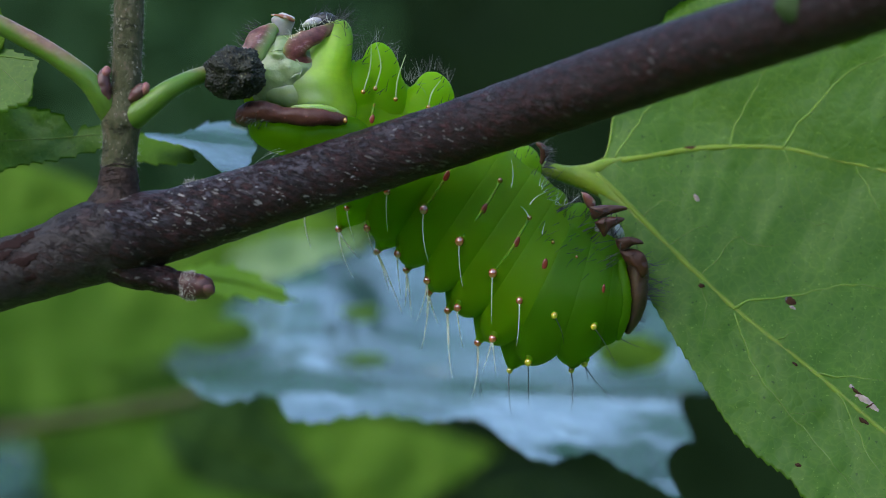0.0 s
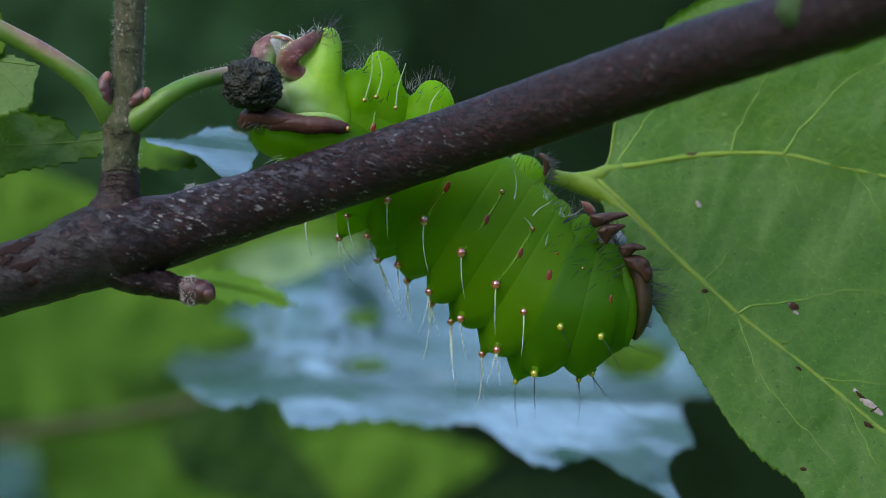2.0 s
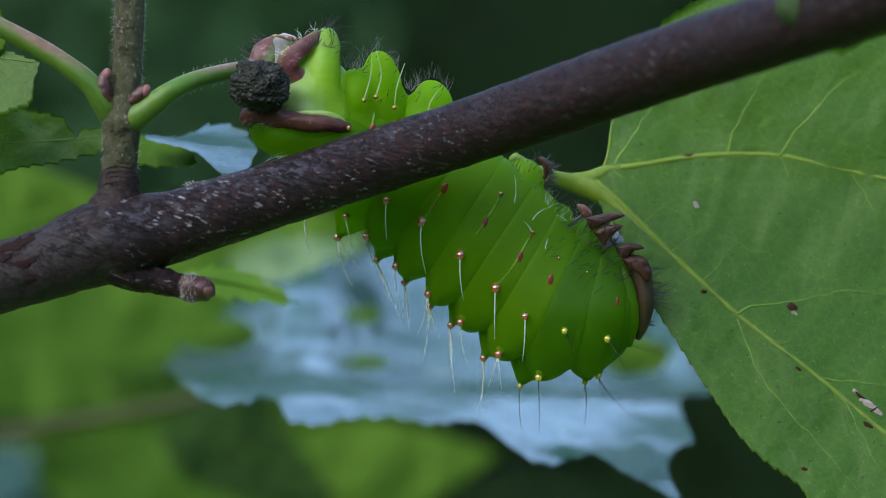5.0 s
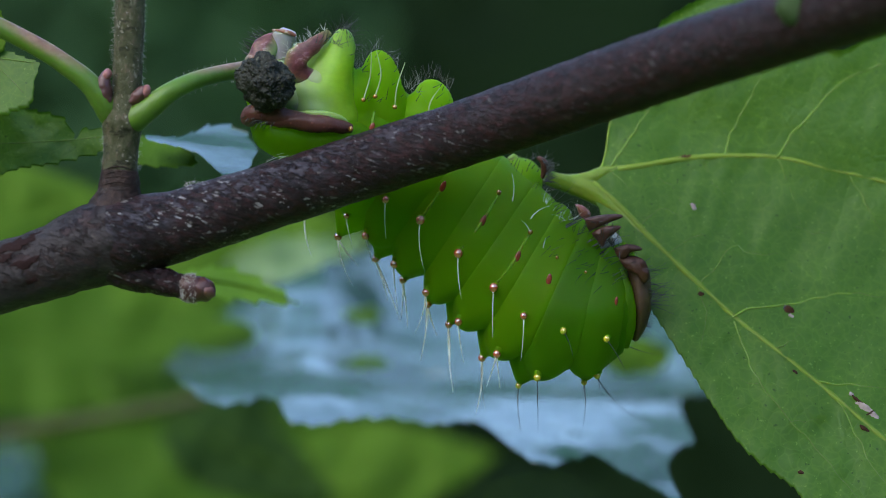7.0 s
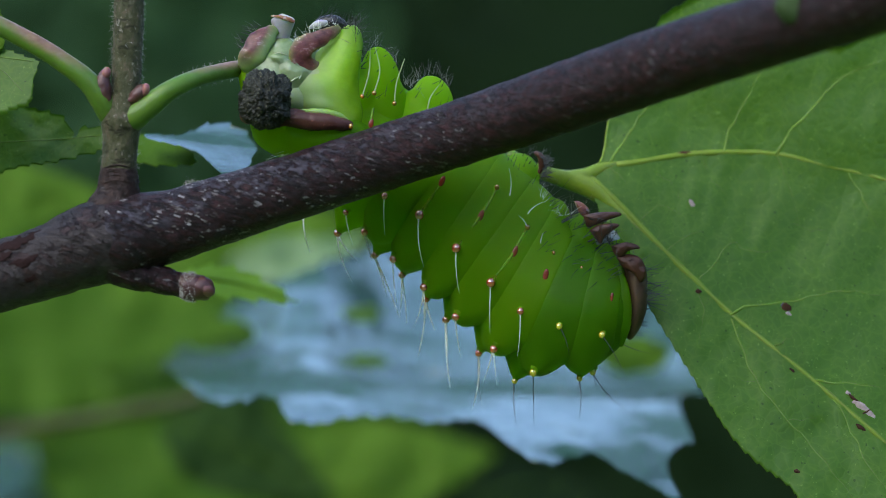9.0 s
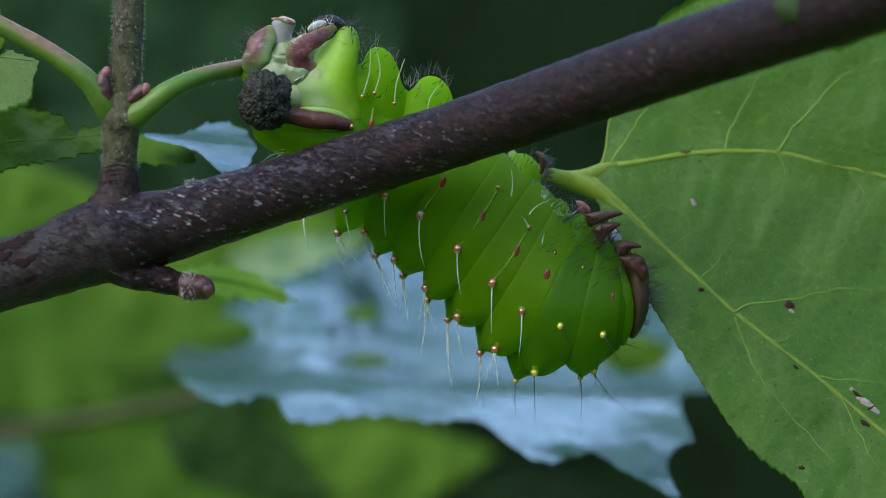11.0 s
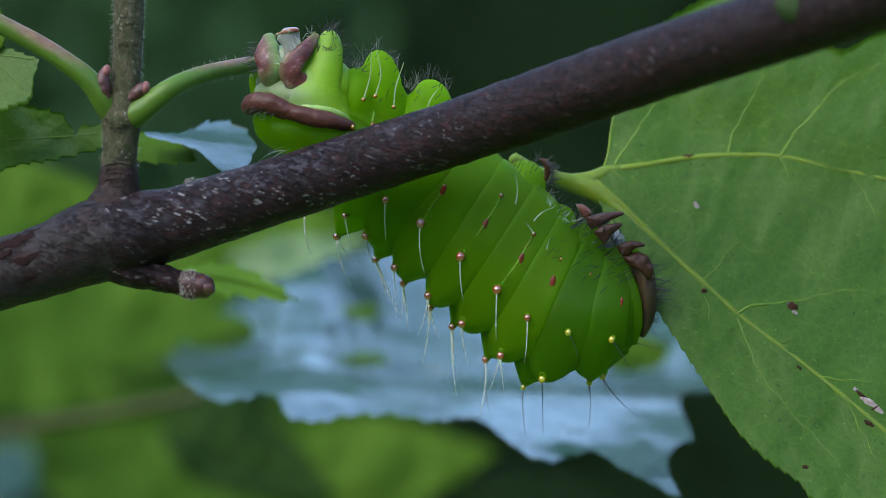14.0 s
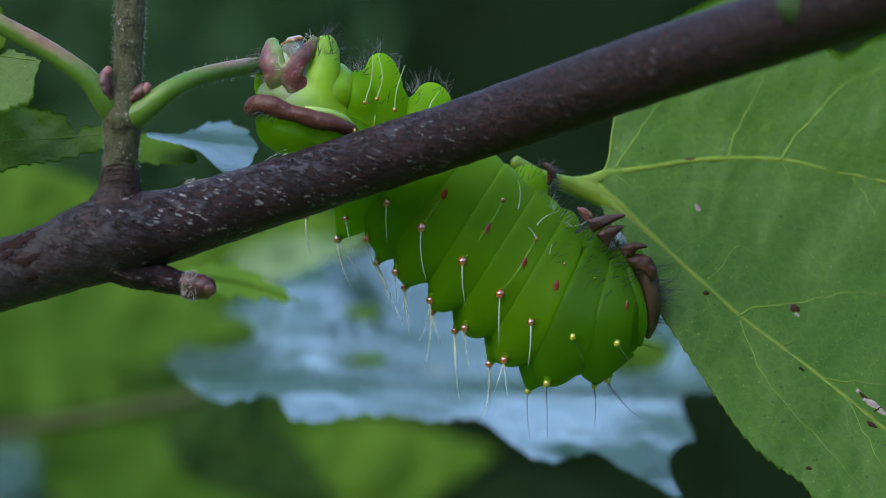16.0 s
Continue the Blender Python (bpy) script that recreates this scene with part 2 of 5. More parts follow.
BUD_PINK = skin("bud_pink", (0.15, 0.045, 0.045), (0.27, 0.12, 0.11), rough=0.5, sss=0.2, depth=0.001, relief=0.3, gloss=0.3)
FUZZ = plain("fuzz", (0.46, 0.44, 0.41), 0.7, 0.3)
VEIN_FINE = skin("fine_vein", (0.098, 0.180, 0.022), (0.126, 0.214, 0.030), rough=0.5, gloss=0.15, sss=0.3, depth=0.001, relief=0.2)
VEIN = skin("vein", (0.110, 0.176, 0.018), (0.142, 0.208, 0.026), rough=0.5, gloss=0.15, sss=0.3, depth=0.001, relief=0.2)
BARK_FLAKE = skin("bark_flake", (0.010, 0.0048, 0.0042), (0.021, 0.0095, 0.0085), rough=0.75, sss=0.0, gloss=0.08, scale=1500, relief=0.6)
PETIOLE = skin("petiole", (0.125, 0.21, 0.016), (0.175, 0.265, 0.028), rough=0.45, gloss=0.25, sss=0.4, depth=0.0015, relief=0.2)
LEAF = leaf_material("leaf_underside", (0.050, 0.138, 0.006), (0.086, 0.198, 0.011), (0.125, 0.250, 0.020), 0.45, 0.40, 0.5)
LEAF_GREEN = leaf_material("leaf_green", (0.062, 0.145, 0.010), (0.096, 0.20, 0.016), (0.10, 0.2, 0.02), 0.6, 0.12, 0.5)
LEAF_BRIGHT = leaf_material("leaf_bright", (0.085, 0.17, 0.010), (0.12, 0.235, 0.016), (0.14, 0.26, 0.03), 0.6, 0.15, 0.5)
# the deep shade of the woods is put into this near-black leaf colour
LEAF_DEEP_SHADE = leaf_material("leaf_deep_shade", (0.0058, 0.0135, 0.0054), (0.0090, 0.019, 0.0072), (0.0095, 0.020, 0.0076), 0.8, 0.03, 0.15)
# sky sheen painted as a whitish green base colour
LEAF_PAINTED_SHEEN = leaf_material("leaf_painted_sheen", (0.22, 0.33, 0.15), (0.29, 0.40, 0.20), (0.30, 0.42, 0.21), 0.45, 0.5, 0.45)
LEAF_TIP = leaf_material("leaf_tip", (0.14, 0.28, 0.015), (0.19, 0.35, 0.025), (0.2, 0.36, 0.04), 0.5, 0.3, 0.5)
# shaded copies of the leaf green: the dimness is in the colour
LEAF_DIMMED = leaf_material("leaf_dimmed", (0.020, 0.050, 0.008), (0.031, 0.070, 0.012), (0.033, 0.075, 0.014), 0.7, 0.08, 0.4)
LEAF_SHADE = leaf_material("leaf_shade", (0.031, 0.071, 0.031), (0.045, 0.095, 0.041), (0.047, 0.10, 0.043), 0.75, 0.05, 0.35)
LEAF_BLUE = leaf_material("leaf_upper_side", (0.016, 0.050, 0.030), (0.026, 0.072, 0.040), (0.03, 0.085, 0.045), 0.24, 0.9, 0.08, spotted=False)
shine = LEAF_BLUE.node_tree.nodes["Principled BSDF"].inputs
shine["Coat Weight"].default_value, shine["Coat Roughness"].default_value, shine["Coat IOR"].default_value = 0.42, 0.2, 1.5
bloom, _ = noise_of(LEAF_BLUE.node_tree, 34, 3, 0.55, (0.6, 1.0, 1.6))
streak, _ = noise_of(LEAF_BLUE.node_tree, 95, 4, 0.6, (0.45, 1.0, 1.3))
bloom = mixed(LEAF_BLUE.node_tree, 0.4, bloom, streak)
for socket, low, full in ((shine["Coat Weight"], 0.0, 1.0), (shine["Specular IOR Level"], 0.06, 1.0)):
    LEAF_BLUE.node_tree.links.new(ramp(LEAF_BLUE.node_tree, bloom, (0.44, (low, low, low)), (0.565, (full, full, full))), socket)
CHEWED = plain("chewed_tissue", (0.34, 0.27, 0.24), 0.7, 0.2)
SCAB = plain("brown_scab", (0.045, 0.022, 0.012), 0.8, 0.08)
EARTH = plain("forest_floor", (0.10, 0.19, 0.04), 0.9, 0.2)


def stained(name, ground, stain, places, soft=(0.75, 1.15)):
    """Skin of one tint with soft stains of another; places: centre, turn about y in degrees and half axes of each, from the part's origin."""
    m = skin(name, *ground, rough=0.42, sss=0.6, depth=0.002, scale=420, gloss=0.28, relief=0.25, coat=0.05)
    t = m.node_tree
    p = t.nodes["Principled BSDF"]
    old = p.inputs["Base Color"].links[0].from_socket
    a, _ = noise_of(t, 1300, 5, 0.65, (0.6, 1, 1))
    tint = ramp(t, a, (0.3, stain[0]), (0.58, stain[1]), (0.78, stain[2]))
    wob, _ = noise_of(t, 500, 3)
    for centre, turn, half in places:
        co = t.nodes.new("ShaderNodeTexCoord")
        mp = t.nodes.new("ShaderNodeMapping")
        mp.vector_type = "TEXTURE"
        mp.inputs["Location"].default_value, mp.inputs["Rotation"].default_value, mp.inputs["Scale"].default_value = centre, (0, radians(turn), 0), half
        t.links.new(co.outputs["Object"], mp.inputs["Vector"])
        ln = t.nodes.new("ShaderNodeVectorMath")
        ln.operation = "LENGTH"
        t.links.new(mp.outputs[0], ln.inputs[0])
        ad = t.nodes.new("ShaderNodeMath")
        ad.operation = "MULTIPLY_ADD"
        t.links.new(wob, ad.inputs[0])
        ad.inputs[1].default_value = 0.5
        t.links.new(ln.outputs["Value"], ad.inputs[2])
        old = mixed(t, near(t, ad.outputs[0], soft), old, tint)
    t.links.new(old, p.inputs["Base Color"])
    return m


def near(t, value, soft):
    """1 below soft[0] + 0.25, falling to 0 at soft[1] + 0.25."""
    n = t.nodes.new("ShaderNodeMapRange")
    n.inputs["From Min"].default_value, n.inputs["From Max"].default_value = soft[0] + 0.25, soft[1] + 0.25
    n.inputs["To Min"].default_value, n.inputs["To Max"].default_value = 1.0, 0.0
    t.links.new(value, n.inputs["Value"])
    return n.outputs["Result"]


PALE_SKIN = ((0.115, 0.215, 0.044), (0.205, 0.290, 0.115))
# third tint: whitish streaks that put the plates' sheen into the colour
PURPLE = ((0.050, 0.013, 0.014), (0.135, 0.044, 0.042), (0.42, 0.30, 0.33))
PLATE_NEAR = stained("plate_near", PALE_SKIN, PURPLE, [((16 * U, 0, 24 * U), -31, (66 * U, 200 * U, 25 * U)), ((-2 * U, 0, -12 * U), 42, (34 * U, 200 * U, 23 * U))], (0.5, 1.25))
PLATE_FAR = stained("plate_far", PALE_SKIN, PURPLE, [((0, 0, 18 * U), -58, (56 * U, 200 * U, 24 * U))], (0.5, 1.25))
for plate in (PLATE_NEAR, PLATE_FAR):
    plate.node_tree.nodes["Principled BSDF"].inputs["Coat Weight"].default_value = 0.18
    plate.node_tree.nodes["Principled BSDF"].inputs["Coat Roughness"].default_value = 0.28
STALK_GREEN = ((0.058, 0.125, 0.013), (0.092, 0.170, 0.022))
BLUSH = ((0.15, 0.085, 0.055), (0.21, 0.13, 0.09), (0.26, 0.19, 0.14))
STALK_L = stained("stalk_blushed_outer", STALK_GREEN, BLUSH, [((-135 * U, 0, 336 * U), 31, (110 * U, 300 * U, 19 * U))], (0.4, 1.2))
STALK_R = stained("stalk_blushed_upper", STALK_GREEN, BLUSH, [((205 * U, 0, 297 * U), -14, (80 * U, 300 * U, 12 * U))], (0.3, 1.2))
FORK = stained("petiole_fork", ((0.094, 0.164, 0.014), (0.124, 0.196, 0.020)), ((0.112, 0.180, 0.012), (0.140, 0.208, 0.017), (0.165, 0.225, 0.030)), [((75 * U, 0, -20 * U), 20, (150 * U, 600 * U, 60 * U))], (0.35, 1.3))
LEG_SKIN = stained("leg_skin", PALE_SKIN, ((0.145, 0.30, 0.003), (0.17, 0.335, 0.004), (0.185, 0.355, 0.006)), [((54 * U, 0, 0), -22, (60 * U, 400 * U, 260 * U)), ((6 * U, 0, 58 * U), 20, (42 * U, 400 * U, 48 * U))], (0.35, 1.35))

LIP_SKIN = stained("lip_skin", ((0.10, 0.16, 0.06), (0.24, 0.31, 0.15)), ((0.144, 0.30, 0.002), (0.17, 0.335, 0.003), (0.183, 0.35, 0.005)), [((48 * U, 0, 0), 0, (52 * U, 400 * U, 300 * U))], (0.5, 1.2))


# ---- building helpers ----
PLACE = {}


def part(name, bm, mat, parent=None, label="", origin=None, smooth=True, kind=""):
    """One mesh object from a bmesh in world places, its origin given, or its parent's."""
    base = PLACE[parent] if parent else Vector((0, 0, 0))
    origin = Vector(origin) if origin is not None else base
    bmesh.ops.translate(bm, verts=bm.verts, vec=-origin)
    me = bpy.data.meshes.new(name)
    bm.to_mesh(me)
    bm.free()
    for f in me.polygons:
        f.use_smooth = smooth
    me.materials.append(mat)
    ob = new(name, me)
    ob.parent = parent
    ob.location = origin - base
    PLACE[ob] = origin
    return tagged(ob, label, kind=kind)


def thing(name, origin, label, category, group="", kind=""):
    ob = new(name)
    ob.empty_display_size = 0.005
    ob.location = origin
    PLACE[ob] = Vector(origin)
    return tagged(ob, label, category, group, kind)


def spline(pts, n):
    """n + 1 places, evenly spread, on a smooth curve through pts (tuples or vectors of any size)."""
    pts = [np.array(p, float) for p in pts]
    if len(pts) == 2:
        return [pts[0] + (pts[1] - pts[0]) * i / n for i in range(n + 1)]
    ext = [2 * pts[0] - pts[1], *pts, 2 * pts[-1] - pts[-2]]
    fine = []
    for i in range(1, len(ext) - 2):
        a, b, c, d = ext[i - 1:i + 3]
        for s in np.linspace(0, 1, 24, endpoint=False):
            fine.append(0.5 * (2 * b + (c - a) * s + (2 * a - 5 * b + 4 * c - d) * s * s + (3 * b - a - 3 * c + d) * s ** 3))
    fine.append(ext[-2])
    fine = np.array(fine)
    run = np.concatenate([[0], np.cumsum(np.linalg.norm(np.diff(fine[:, :3], axis=0), axis=1))])
    want = np.linspace(0, run[-1], n + 1)
    return list(np.stack([np.interp(want, run, fine[:, k]) for k in range(fine.shape[1])], 1))


def tube(bm, pts, radii, n=24, sides=16, rough=0.0, grain=900.0, flat=1.0, ends=True):
    """A tapered, rounded tube through pts; rough: the unevenness in metres; flat: its depth over its width."""
    rows = spline([(*p, r) for p, r in zip(pts, radii)], n)
    ps, rs = [Vector(r[:3]) for r in rows], [r[3] for r in rows]
    prev, side = None, None
    for i, p in enumerate(ps):
        d = (ps[min(i + 1, n)] - ps[max(i - 1, 0)]).normalized()
        up = Vector((0, -1, 0)) if abs(d.y) < 0.95 else Vector((0, 0, 1))
        s = d.cross(up).normalized()
        up = s.cross(d)
        ring = []
        for k in range(sides):
            a = 2 * math.pi * k / sides
            q = s * math.cos(a) + up * math.sin(a) * flat
            r = rs[i]
            if rough:
                v = p + q * r
                r += rough * (noise.noise(v * grain) + 0.5 * noise.noise(v * grain * 2.7))
            ring.append(bm.verts.new(p + q * r))
        if prev:
            for k in range(sides):
                bm.faces.new((prev[k], prev[(k + 1) % sides], ring[(k + 1) % sides], ring[k]))
        elif ends:
            tip = bm.verts.new(p - d * rs[0] * 0.5)
            for k in range(sides):
                bm.faces.new((tip, ring[(k + 1) % sides], ring[k]))
        prev = ring
    if ends:
        tip = bm.verts.new(ps[-1] + d * rs[-1] * 0.5)
        for k in range(sides):
            bm.faces.new((tip, prev[k], prev[(k + 1) % sides]))
    bmesh.ops.recalc_face_normals(bm, faces=bm.faces)
    return bm


def blob(bm, c, a, b, d, nu=24, nv=14, rough=0.0, grain=400.0, power=1.0):
    """An ellipsoid on three half axes, uneven by rough (metres)."""
    c, a, b, d = Vector(c), Vector(a), Vector(b), Vector(d)
    rows = []
    for j in range(1, nv):
        th = math.pi * j / nv
        row = []
        for i in range(nu):
            ph = 2 * math.pi * i / nu
            st = math.sin(th) ** power
            v = a * (math.cos(ph) * st) + b * (math.sin(ph) * st) + d * math.cos(th)
            if rough:
                q = c + v
                v = v + v.normalized() * rough * (noise.noise(q * grain) + 0.5 * noise.noise(q * grain * 2.3))
            row.append(bm.verts.new(c + v))
        rows.append(row)
    top, low = bm.verts.new(c + d), bm.verts.new(c - d)
    for i in range(nu):
        k = (i + 1) % nu
        bm.faces.new((top, rows[0][i], rows[0][k]))
        bm.faces.new((low, rows[-1][k], rows[-1][i]))
        for r, s in zip(rows, rows[1:]):
            bm.faces.new((r[i], s[i], s[k], r[k]))
    bmesh.ops.recalc_face_normals(bm, faces=bm.faces)
    return bm


def lens_shape(bm, x, y, deep, rx, ry, rd, lean=0.0, rough=0.0, grain=400.0, nu=24, nv=14):
    """An ellipsoid in plan units: half width, half height, half depth, leaning clockwise by degrees."""
    c, s = math.cos(radians(lean)), math.sin(radians(lean))
    return blob(bm, at(x, y, deep), Vector((c, 0, -s)) * rx * U, Vector((0, rd * U, 0)), Vector((s, 0, c)) * ry * U, nu, nv, rough, grain)


def blade(bm, outline, deep, thick, rough=0.0001):
    """A domed plate with a soft edge on a closed outline of plan units."""
    ring = spline([*outline, outline[0]], 36)[:-1]
    mid = sum(ring) / len(ring)
    layers = []
    for k, (size, rise) in enumerate(((1.0, -0.5), (1.0, 0.0), (0.86, 0.65), (0.5, 1.0))):
        row = []
        for p in ring:
            q = mid + (p - mid) * size
            v = at(q[0], q[1], deep - rise * thick)
            row.append(bm.verts.new(v + Vector((0, -rough, 0)) * noise.noise(v * 1500) * (k > 1)))
        layers.append(row)
    n = len(ring)
    for a, b in zip(layers, layers[1:]):
        for i in range(n):
            bm.faces.new((a[i], a[(i + 1) % n], b[(i + 1) % n], b[i]))
    bm.faces.new(layers[-1])
    bm.faces.new(layers[0][::-1])
    bmesh.ops.recalc_face_normals(bm, faces=bm.faces)
    return bm


def hair(bm, root, way, length, thick, sag=0.0, curl=0.0, rnd=random):
    """A tapering bristle of three sides."""
    way = Vector(way).normalized()
    side = way.cross(Vector((0, 1, 0)))
    side = side.normalized() if side.length > 0.1 else Vector((1, 0, 0))
    other = way.cross(side)
    prev = None
    for i in range(6):
        s = i / 5
        p = root + way * length * s + side * curl * length * s * s + Vector((0, 0, -1)) * sag * length * s * s
        r = thick * (1 - 0.85 * s)
        ring = [bm.verts.new(p + (side * math.cos(a) + other * math.sin(a)) * r) for a in (0, 2.1, 4.2)]
        if prev:
            for k in range(3):
                bm.faces.new((prev[k], prev[(k + 1) % 3], ring[(k + 1) % 3], ring[k]))
        prev = ring
    bm.faces.new(prev)
    return bm


def ripple(x, y, amount):
    w = Vector((x / 90, y / 90, 3.1))
    return amount * (noise.noise(w) + 0.45 * noise.noise(w * 2.6))


def melt(ob, voxel=0.00032, rounds=10):
    """Let the lobes of a soft part flow into one another."""
    re = ob.modifiers.new("melt", "REMESH")
    re.mode, re.voxel_size, re.use_smooth_shade = "VOXEL", voxel, True
    sm = ob.modifiers.new("soften", "SMOOTH")
    sm.factor, sm.iterations = 0.5, rounds


def leaf(name, label, mid, left, right, deep, mat, teeth=(26, 5), n=160, m=12, crinkle=0.0006, holes=(), thick=0.00022, origin=None, group="leaves"):
    """A toothed leaf blade between its midrib and its two edges (plan units); deep(x, y) gives its depth."""
    rnd = random.Random(len(label) + int(abs(mid[0][0])))
    mids = spline(mid, n)
    edges = []
    for outline in (left, right):
        pts = spline(outline, n)
        run, row = 0.0, []
        for i, p in enumerate(pts):
            run += np.linalg.norm(p - pts[i - 1]) if i else 0
            o = p - mids[i]
            o = o / max(np.linalg.norm(o), 1e-6)
            ph = (run / teeth[0] + 0.3 * math.sin(run / teeth[0] * 0.7)) % 1
            fade = min(1, i / 6, (n - i) / 6)
            row.append(p + o * teeth[1] * fade * (ph ** 1.6 - 0.4) * (0.7 + 0.6 * abs(math.sin(run * 0.013))))
        edges.append(row)
    base = at(*mid[0], deep(*mid[0])) if origin is None else Vector(origin)
    bm = bmesh.new()
    sheets = []
    for off in (0.0, thick):
        grid = []
        for i in range(n + 1):
            row = []
            for k in range(-m, m + 1):
                e = edges[0][i] if k < 0 else edges[1][i]
                s = abs(k) / m
                q = mids[i] * (1 - s) + e * s
                d = deep(q[0], q[1]) + ripple(q[0], q[1], crinkle) + off
                row.append((bm.verts.new(at(q[0], q[1], d)), q))
            grid.append(row)
        sheets.append(grid)
    for g, grid in enumerate(sheets):
        for i in range(n):
            for k in range(2 * m):
                c = (grid[i][k][1] + grid[i + 1][k + 1][1]) / 2
                if any(((c[0] - x) / a) ** 2 + ((c[1] - y) / b) ** 2 < 1 for x, y, a, b in holes):
                    continue
                quad = [grid[i][k][0], grid[i + 1][k][0], grid[i + 1][k + 1][0], grid[i][k + 1][0]]
                bm.faces.new(quad if g else quad[::-1])
    for k in (0, 2 * m):
        for i in range(n):
            quad = [sheets[0][i][k][0], sheets[0][i + 1][k][0], sheets[1][i + 1][k][0], sheets[1][i][k][0]]
            bm.faces.new(quad)
    ob = thing(name, base, label, "leaf", group)
    part("blade", bm, mat, ob)
    return ob


def vein(ob, pts, deep, r0, r1, mat=None, name="vein", lift=0.0, crinkle=0.0006):
    pts = spline(pts, max(4, 2 * len(pts)))
    bm = tube(bmesh.new(), [at(x, y, deep(x, y) + ripple(x, y, crinkle) - lift) for x, y in pts], np.linspace(r0, r1, len(pts)) * U, 28, 8)
    return part(name, bm, mat or VEIN, ob)


# ---- ground and distance ----
def ground_sheet():
    bm = bmesh.new()
    n = 60
    grid = []
    for i in range(n + 1):
        for j in range(n + 1):
            x, y = (math.copysign(abs(2 * v / n - 1) ** 3, v - n / 2) * 400 for v in (i, j))
            near = max(0, 1 - math.hypot(x, y) / 60)
            grid.append(bm.verts.new((x, y, 0.12 * noise.noise(Vector((x, y, 0))) * near - 0.02)))
    for i in range(n):
        for j in range(n):
            a = i * (n + 1) + j
            bm.faces.new((grid[a], grid[a + n + 1], grid[a + n + 2], grid[a + 1]))
    ob = part("ground", bm, EARTH, kind="structure")
    return tagged(ob, "low green plants covering the forest floor", "ground")


def far_woods():
    """Undergrowth behind the twig, its shade painted in: a ragged bank of leaves before a closed dark edge of woods."""
    rnd = random.Random(5)
    bm = bmesh.new()
    for _ in range(5200):
        d = rnd.uniform(2.6, 5.0)
        p = Vector((rnd.uniform(-2.4, 2.4), d, rnd.uniform(0.0, 2.9) * (0.75 + 0.25 * rnd.random())))
        if noise.noise(p * 1.3) < -0.15:
            continue
        s = rnd.uniform(0.03, 0.075)
        a = Vector((rnd.gauss(0, 1), rnd.gauss(0, 1), rnd.gauss(0, 0.5))).normalized() * s
        b = a.cross(Vector((rnd.gauss(0, 1), rnd.gauss(0, 1), rnd.gauss(0, 1)))).normalized() * s * 0.45
        vs = [bm.verts.new(p + q) for q in (a, a * 0.2 + b, -a, a * 0.2 - b)]
        bm.faces.new(vs)
    ob = part("undergrowth", bm, LEAF_DEEP_SHADE, kind="stuff", smooth=False)
    tagged(ob, "undergrowth far behind the twig, its shade put into the colour", "undergrowth")
    # leaves on the left only, to paint the background less shaded there
    bm = bmesh.new()
    for _ in range(7000):
        p = Vector((rnd.uniform(-0.70, 0.04), rnd.uniform(1.95, 2.3), rnd.uniform(0.95, 1.75)))
        if rnd.random() < (p.x + 0.28) / 0.26 or ((p.x + 0.33) / 0.40) ** 2 + ((p.z - 1.35) / 0.42) ** 2 > 1 + 0.25 * noise.noise(p * 9):
            continue
        s = rnd.uniform(0.012, 0.028)
        a = Vector((rnd.gauss(0, 1), rnd.gauss(0, 0.4), rnd.gauss(0, 1))).normalized() * s
        b = a.cross(Vector((rnd.gauss(0, 0.5), 1, rnd.gauss(0, 0.5)))).normalized() * s * 0.45
        bm.faces.new([bm.verts.new(p + q) for q in (a, a * 0.2 + b, -a, a * 0.2 - b)])
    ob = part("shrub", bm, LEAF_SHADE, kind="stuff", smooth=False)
    tagged(ob, "shrub leaves a few steps behind the twig, dimmed by their colour", "shrub")
    bm = bmesh.new()
    n = 40
    rows = []
    for i in range(n + 1):
        a = 2 * math.pi * i / n
        tall = 3.4
        rows.append([bm.verts.new((6.5 * math.cos(a), 6.5 * math.sin(a) - 0.4, tall * z + 0.5 * noise.noise(Vector((math.cos(a) * 4, math.sin(a) * 4, z))) * (z > 0))) for z in (0, 0.3, 0.6, 0.85, 1)])
    for r, s in zip(rows, rows[1:]):
        for k in range(4):
            bm.faces.new((r[k], s[k], s[k + 1], r[k + 1]))
    ob = part("backdrop", bm, LEAF_DEEP_SHADE, kind="structure")
    tagged(ob, "edge of woods closing the distance, shade put into its colour", "woods")


ground_sheet()
far_woods()

# ---- the branch with its upright twig, leaf stalks and buds ----
TWIG_AT = at(205, 400)
branch = thing("branch", TWIG_AT, "purplish grey woody branch with pale lenticels and a green side twig", "branch")


def limb_depth(x):
    return -0.044 * max(0, (x - 700) / 900) ** 1.5


